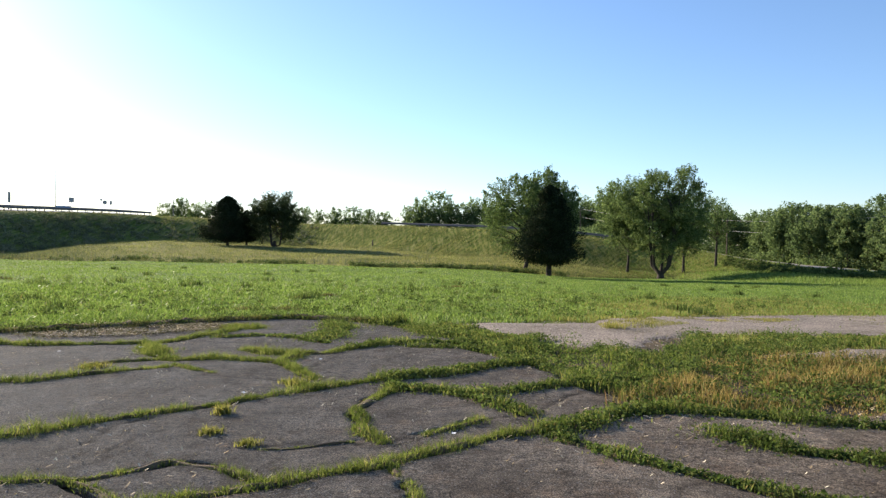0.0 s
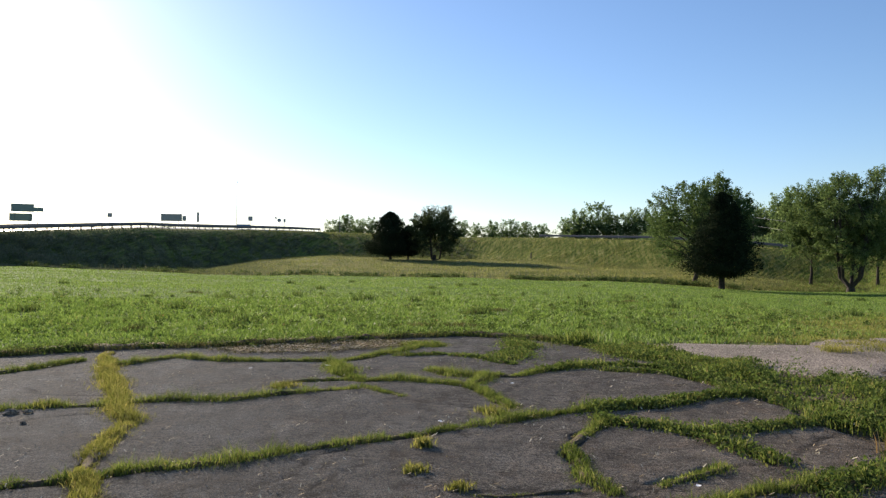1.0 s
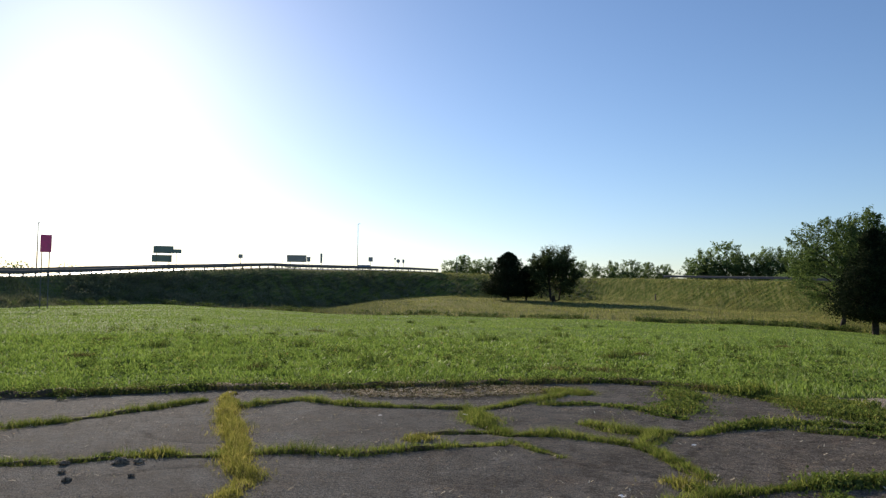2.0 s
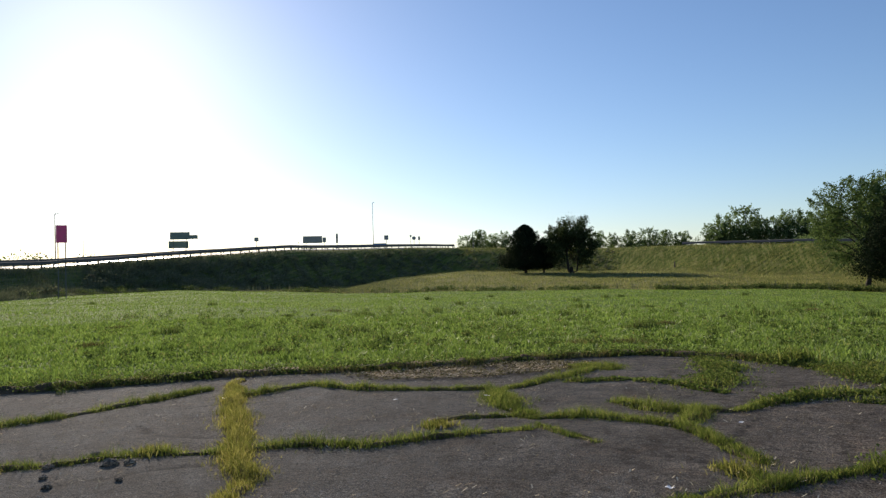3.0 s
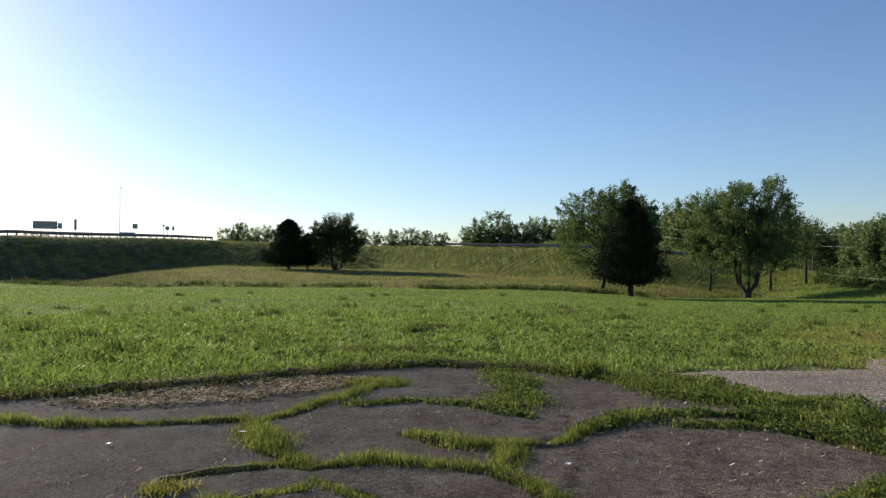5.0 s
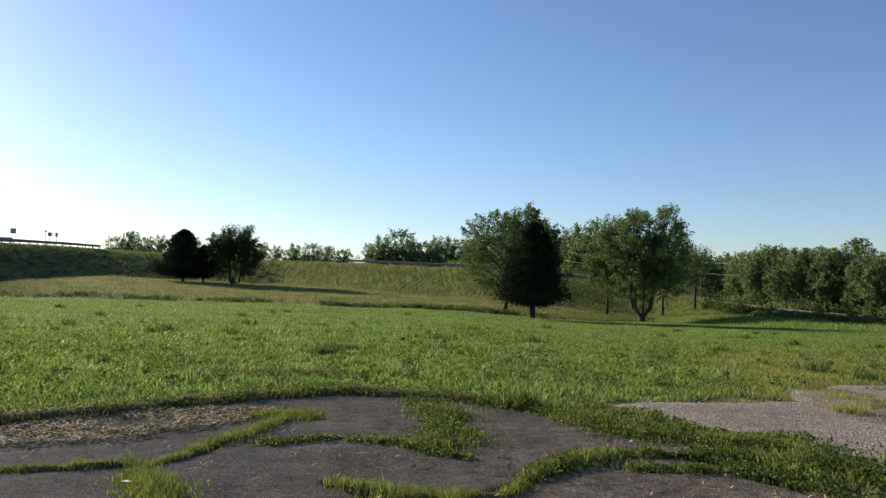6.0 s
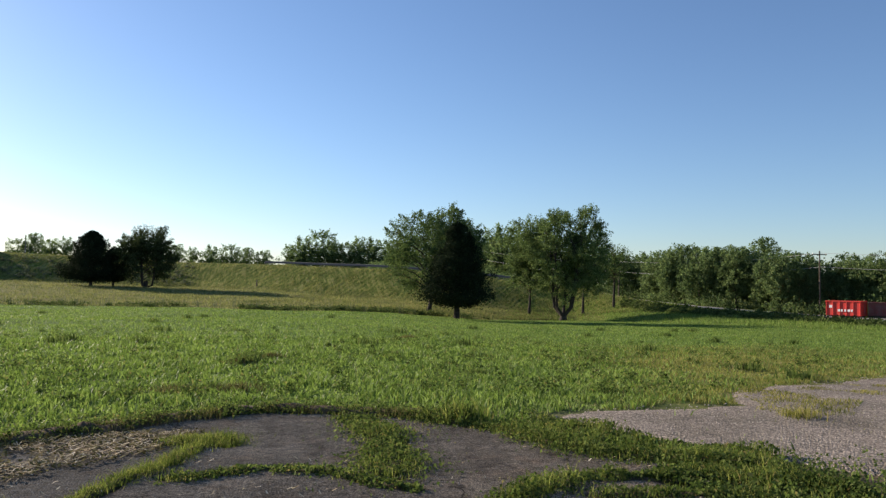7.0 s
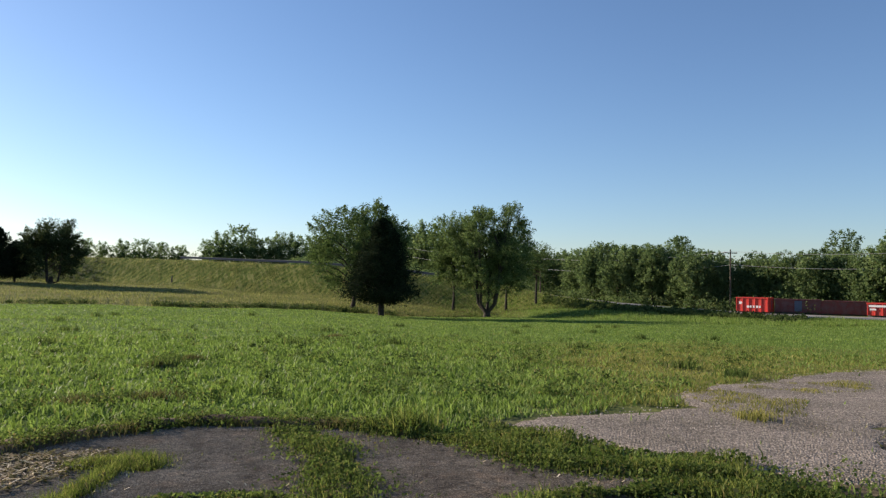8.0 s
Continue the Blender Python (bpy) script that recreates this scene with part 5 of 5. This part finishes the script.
def weedy_area(name, poly, n, tall, mat, label, leafy=0.5, bare=0.0):
    xs, ys = [p[0] for p in poly], [p[1] for p in poly]
    x, y = rng.uniform(min(xs), max(xs), n), rng.uniform(min(ys), max(ys), n)
    mass = vnoise(x, y, 0.7, 71) + 0.6 * vnoise(x, y, 0.28, 72)
    ok = inside(x + 0.15 * vnoise(x, y, 0.5, 73), y + 0.15 * vnoise(x, y, 0.5, 74), poly) & (mass > bare - 0.9) & ~inside(x, y, GRAVEL_SIDE)
    x, y, mass = x[ok], y[ok], mass[ok]
    t = tall * np.clip(0.7 + 0.9 * mass, 0.15, 1.9)
    k = int(len(x) * leafy)
    z = height(x, y) + 0.02
    ob = put(name, sheet(name, *blades(x[k:], y[k:], z[k:], t[k:], 0.011, 0.7, True)), mat)
    if k:
        P = np.column_stack([x[:k], y[:k], z[:k] + t[:k] * rng.uniform(0.1, 0.9, k)])
        put("weed_leaves", sheet("weed_leaves", *leaves(P, 0.045, None, 0.9)), WEED, ob)
    return tagged(ob, label, "grass", kind="stuff")


weedy_area("weed_patch", VERGE, 95000, 0.125, GRASS_STRIP, "rank mixed weeds and grass between asphalt and gravel", 0.35, 0.35)
weedy_area("weed_patch", [(1.7, 13.3), (2.5, 13.8), (3.3, 12.1), (4.3, 11.0), (3.6, 10.6), (2.3, 11.4)], 16000, 0.09, GRASS_STRIP, "low weeds between the asphalt rim and the gravel", 0.4, 0.2)
weedy_area("dry_weeds", [(3.7, 5.7), (4.3, 6.6), (5.4, 7.6), (6.3, 9.4), (9.5, 8.4), (8.5, 5.8), (6.2, 5.2)], 15000, 0.19, RUSTY, "yellow-brown seeding weeds among the green", 0.0)
weedy_area("dry_tufts", [(5.7, 13.3), (6.4, 15.4), (9, 16.3), (12, 17), (11, 15.6), (8.5, 14.6), (6.5, 13.0)], 15000, 0.05, GRASS_YELLOW, "thin yellow grass growing through gravel", 0.0, 0.8)
weedy_area("dry_tufts", [(12, 14.6), (14, 18.2), (25, 22.5), (19, 16.5)], 12000, 0.05, GRASS_YELLOW, "thin yellow grass growing through gravel", 0.0, 0.8)


def straw_scatter(name, poly, n, long, label, clear=0.4, thick=1.0, mat=None):
    xs, ys = [p[0] for p in poly], [p[1] for p in poly]
    x, y = rng.uniform(min(xs), max(xs), n), rng.uniform(min(ys), max(ys), n)
    ok = inside(x, y, poly) & (vnoise(x, y, 0.5, 81) > clear - 0.9)
    x, y = x[ok], y[ok]
    m = len(x)
    a, ln, w = rng.uniform(0, 6.3, m), long * rng.uniform(0.4, 1.3, m) / 2, rng.uniform(0.0018, 0.004, m) * thick
    c, s = np.cos(a), np.sin(a)
    z = 0.024 + rng.uniform(0, 0.012, m)
    V = np.stack([np.stack([x - c * ln - s * w, y - s * ln + c * w, z - 0.008], -1), np.stack([x - c * ln + s * w, y - s * ln - c * w, z - 0.008], -1),
                  np.stack([x + c * ln + s * w, y + s * ln - c * w, z + 0.006], -1), np.stack([x + c * ln - s * w, y + s * ln + c * w, z + 0.006], -1)], 1).reshape(-1, 3)
    return tagged(put(name, sheet(name, V, np.arange(4 * m).reshape(-1, 4)), mat or STRAW), label, "straw", kind="stuff")


straw_scatter("straw", [(-4.9, 11.3), (-3.4, 12.6), (-2.3, 13.1), (-1.5, 13.0), (-1.9, 12.2), (-2.8, 11.3), (-4.2, 10.8)], 4200, 0.1, "dry pale straw strewn on the asphalt", 0.4, 1.5)
straw_scatter("leaf_litter", [(-5.2, 11.2), (-3.4, 12.65), (-2.3, 13.2), (-1.4, 13.1), (-1.8, 12.1), (-2.8, 11.2), (-4.3, 10.7)], 4500, 0.05, "brown rotted litter under the straw on the asphalt", 0.2, 3.5, THATCH)
straw_scatter("straw", PAVED[:-2] + [(9, 2.0), (-16, 2.0)], 9500, 0.045, "scattered dry stalks on the asphalt", 0.8, 1.5)
straw_scatter("straw", [(3.3, 4.6), (3.6, 5.3), (5.2, 5.0), (6.6, 4.4), (4.5, 4.2)], 90, 0.16, "dry stalks lying beside the weeds", 0.4)


def tuft(x, y, r, tall, mat, label, n=160, wide=0.009):
    d = rng.normal(size=(n, 2)) * r * 0.5
    z = height(x + d[:, 0], y + d[:, 1]) + 0.04
    ob = put("grass_tuft", sheet("grass_tuft", *blades(x + d[:, 0], y + d[:, 1], z, tall, wide, 1.0, True)), mat)
    return tagged(ob, label, "grass tuft", kind="stuff")


for x, y, r, tall in [(-0.17, 5.42, 0.08, 0.1), (-0.11, 4.7, 0.09, 0.06), (0.3, 4.32, 0.09, 0.06), (-2.4, 7.95, 0.16, 0.09), (-4.55, 6.42, 0.2, 0.08), (0.33, 6.9, 0.2, 0.09), (5.87, 13.0, 0.25, 0.12)]:
    tuft(x, y, r, tall, GRASS_YELLOW, "small bright grass tuft in the pavement", 220)
tuft(1.45, 13.3, 0.28, 0.26, GRASS_STRIP, "taller bright yellow-green weed at the pavement edge", 160, 0.02)
for i in range(34):
    b, d = rng.uniform(-45, 40), rng.uniform(16, 60)
    x, y, z = place(b, d)
    if not inside(np.array([x]), np.array([y]), GRAVEL_AREA)[0]:
        tuft(x, y, 0.35, 0.22, WEED, "dark broad-leaved weed clump in the field", 70, 0.03)


# dead and dark clumps in the near field
for i in range(14):
    b, d = rng.uniform(-46, 22), 15.0 + 22 * rng.uniform() ** 1.3
    x, y, z = place(b, d)
    r = rng.uniform(0.12, 0.3)
    m, n = (THATCH, 260) if i % 3 else (WEED, 200)
    px, py = x + rng.normal(size=n) * r * 1.2, y + rng.normal(size=n) * r * 0.8
    ob = put("dead_grass" if i % 3 else "grass_tuft", sheet("grass_tuft", *blades(px, py, height(px, py) + 0.02, 0.11 * np.exp(-((px - x) ** 2 + (py - y) ** 2) / (3 * r * r)) + 0.03, 0.02, 1.2, False)), m)
    tagged(ob, "matted brown dead grass clump in the field" if i % 3 else "dark green grass clump in the field", "grass tuft", kind="stuff")


# rank weeds along the pavement's far rim and in the verge
def along(pts, n, spread):
    p = np.array(pts)
    s = np.concatenate([[0], np.cumsum(np.hypot(*np.diff(p, axis=0).T))])
    u = rng.uniform(0, s[-1], n)
    return np.interp(u, s, p[:, 0]) + rng.normal(size=n) * spread, np.interp(u, s, p[:, 1]) + rng.normal(size=n) * spread


x, y = along(PAVED_EDGE[1:], 430, 0.15)
thicket("edge_weeds", [(a, b + 0.15, float(height(a, b)) + 0.02, r) for a, b, r in zip(x, y, rng.uniform(0.05, 0.2, len(x)))], WEED, "low dark weeds along the rim of the pavement", 60, 0.032, "weeds")
x, y = rng.uniform(2.3, 9, 420), rng.uniform(5.2, 12.5, 420)
ok = inside(x, y, VERGE)
thicket("verge_weeds", [(a, b, float(height(a, b)) + 0.02, r) for a, b, r in zip(x[ok], y[ok], rng.uniform(0.08, 0.22, int(ok.sum())))], WEED, "dark leafy weed clumps between asphalt and gravel", 80, 0.034, "weeds")


def sod_lip(pts, wide, tall):
    """Ragged soil and thatch lip where the turf ends at the asphalt."""
    p = np.array(pts)
    s = np.concatenate([[0], np.cumsum(np.hypot(*np.diff(p, axis=0).T))])
    u = np.arange(0, s[-1], 0.08)
    q = np.stack([np.interp(u, s, p[:, 0]), np.interp(u, s, p[:, 1])], -1)
    d = np.gradient(q, axis=0)
    d /= np.linalg.norm(d, axis=1, keepdims=True)
    nrm = np.stack([-d[:, 1], d[:, 0]], -1)
    rows = []
    for o, z in ((-0.5, -0.03), (-0.25, 0.6), (0.1, 1.0), (0.6, 0.8), (1.0, 0.0)):
        w = wide * (1 + 0.7 * vnoise(q[:, 0], q[:, 1], 0.4, 90 + int(o * 8)))
        h = tall * (1 + 0.55 * vnoise(q[:, 0] + o, q[:, 1], 0.3, 95)) * (1 + 0.3 * vnoise(q[:, 0] + o, q[:, 1], 0.11, 96))
        rows.append(np.column_stack([q + nrm * (o * w)[:, None], np.maximum(h * z, -0.04)]))
    V = np.array(rows)
    n, m = V.shape[:2]
    idx = np.arange(n * m).reshape(n, m)
    me = sheet("sod_lip", V.reshape(-1, 3), np.stack([idx[:-1, :-1], idx[:-1, 1:], idx[1:, 1:], idx[1:, :-1]], -1).reshape(-1, 4))
    return tagged(put("sod_lip", me, SOIL), "ragged brown soil lip where turf meets asphalt", "soil", kind="stuff")


sod_lip(PAVED_EDGE[1:], 0.26, 0.075)
x, y = along(PAVED_EDGE[1:], 9000, 0.11)
clod = vnoise(x, y, 0.35, 97) + 0.5 * vnoise(x, y, 0.12, 98)
ok = clod > -0.35
x, y, clod = x[ok], y[ok], clod[ok]
a = blades(x, y - 0.03, np.full(len(x), 0.02), 0.085 * np.clip(0.8 + 0.6 * clod, 0.4, 1.6), 0.008, 1.2, True)
tagged(put("thatch", sheet("thatch", *a), THATCH), "dry thatch hanging over the turf edge", "grass", kind="stuff")


def scrap(x, y, size, turn, mat, name, label, category):
    """A crumpled flake: a small bent plate with thickness."""
    bm = bmesh.new()
    bmesh.ops.create_grid(bm, x_segments=3, y_segments=3, size=size)
    for v in bm.verts:
        v.co.z = size * 0.45 * noise.noise(Vector((v.co.x / size + x, v.co.y / size + y, 0.3)))
        v.co.x += size * 0.25 * noise.noise(Vector((v.co.y / size, x, y)))
    top = bm.faces[:]
    r = bmesh.ops.extrude_face_region(bm, geom=top)
    bmesh.ops.translate(bm, vec=(0, 0, size * 0.12), verts=[g for g in r["geom"] if isinstance(g, bmesh.types.BMVert)])
    ob = put(name, bm, mat)
    ob.matrix_world = pose(x, y, 0.032, 0, 0, turn)
    return tagged(ob, label, category)


def chunk(x, y, size, turn):
    """A broken lump of asphalt."""
    bm = bmesh.new()
    bmesh.ops.create_icosphere(bm, subdivisions=2, radius=size)
    for v in bm.verts:
        v.co *= 1 + 0.5 * noise.noise(v.co * (1.3 / size) + Vector((x, y, 0)))
        v.co.z *= 0.5
    ob = put("asphalt_chunk", bm, ASPHALT)
    ob.matrix_world = pose(x, y, 0.025, 0, 0, turn)
    return tagged(ob, "broken lump of grey asphalt on the pavement", "rubble", "loose asphalt lumps")


for i, (x, y, s) in enumerate([(-2.38, 9.66, 0.035), (-0.15, 6.3, 0.025), (-3.4, 9.2, 0.022), (0.42, 8.6, 0.02), (-5.6, 8.9, 0.028), (2.0, 4.6, 0.018)]):
    scrap(x, y, s, 50 * i, WHITE, "paper_scrap", "small crumpled white paper scrap on the asphalt", "litter")
for i, (x, y, s) in enumerate([(-4.66, 5.98, 0.07), (-4.5, 6.05, 0.05), (-5.08, 5.75, 0.045), (-4.6, 5.3, 0.04), (-4.2, 5.6, 0.03), (-4.85, 5.5, 0.035), (-5.0, 6.2, 0.05)]):
    chunk(x, y, s, 70 * i)
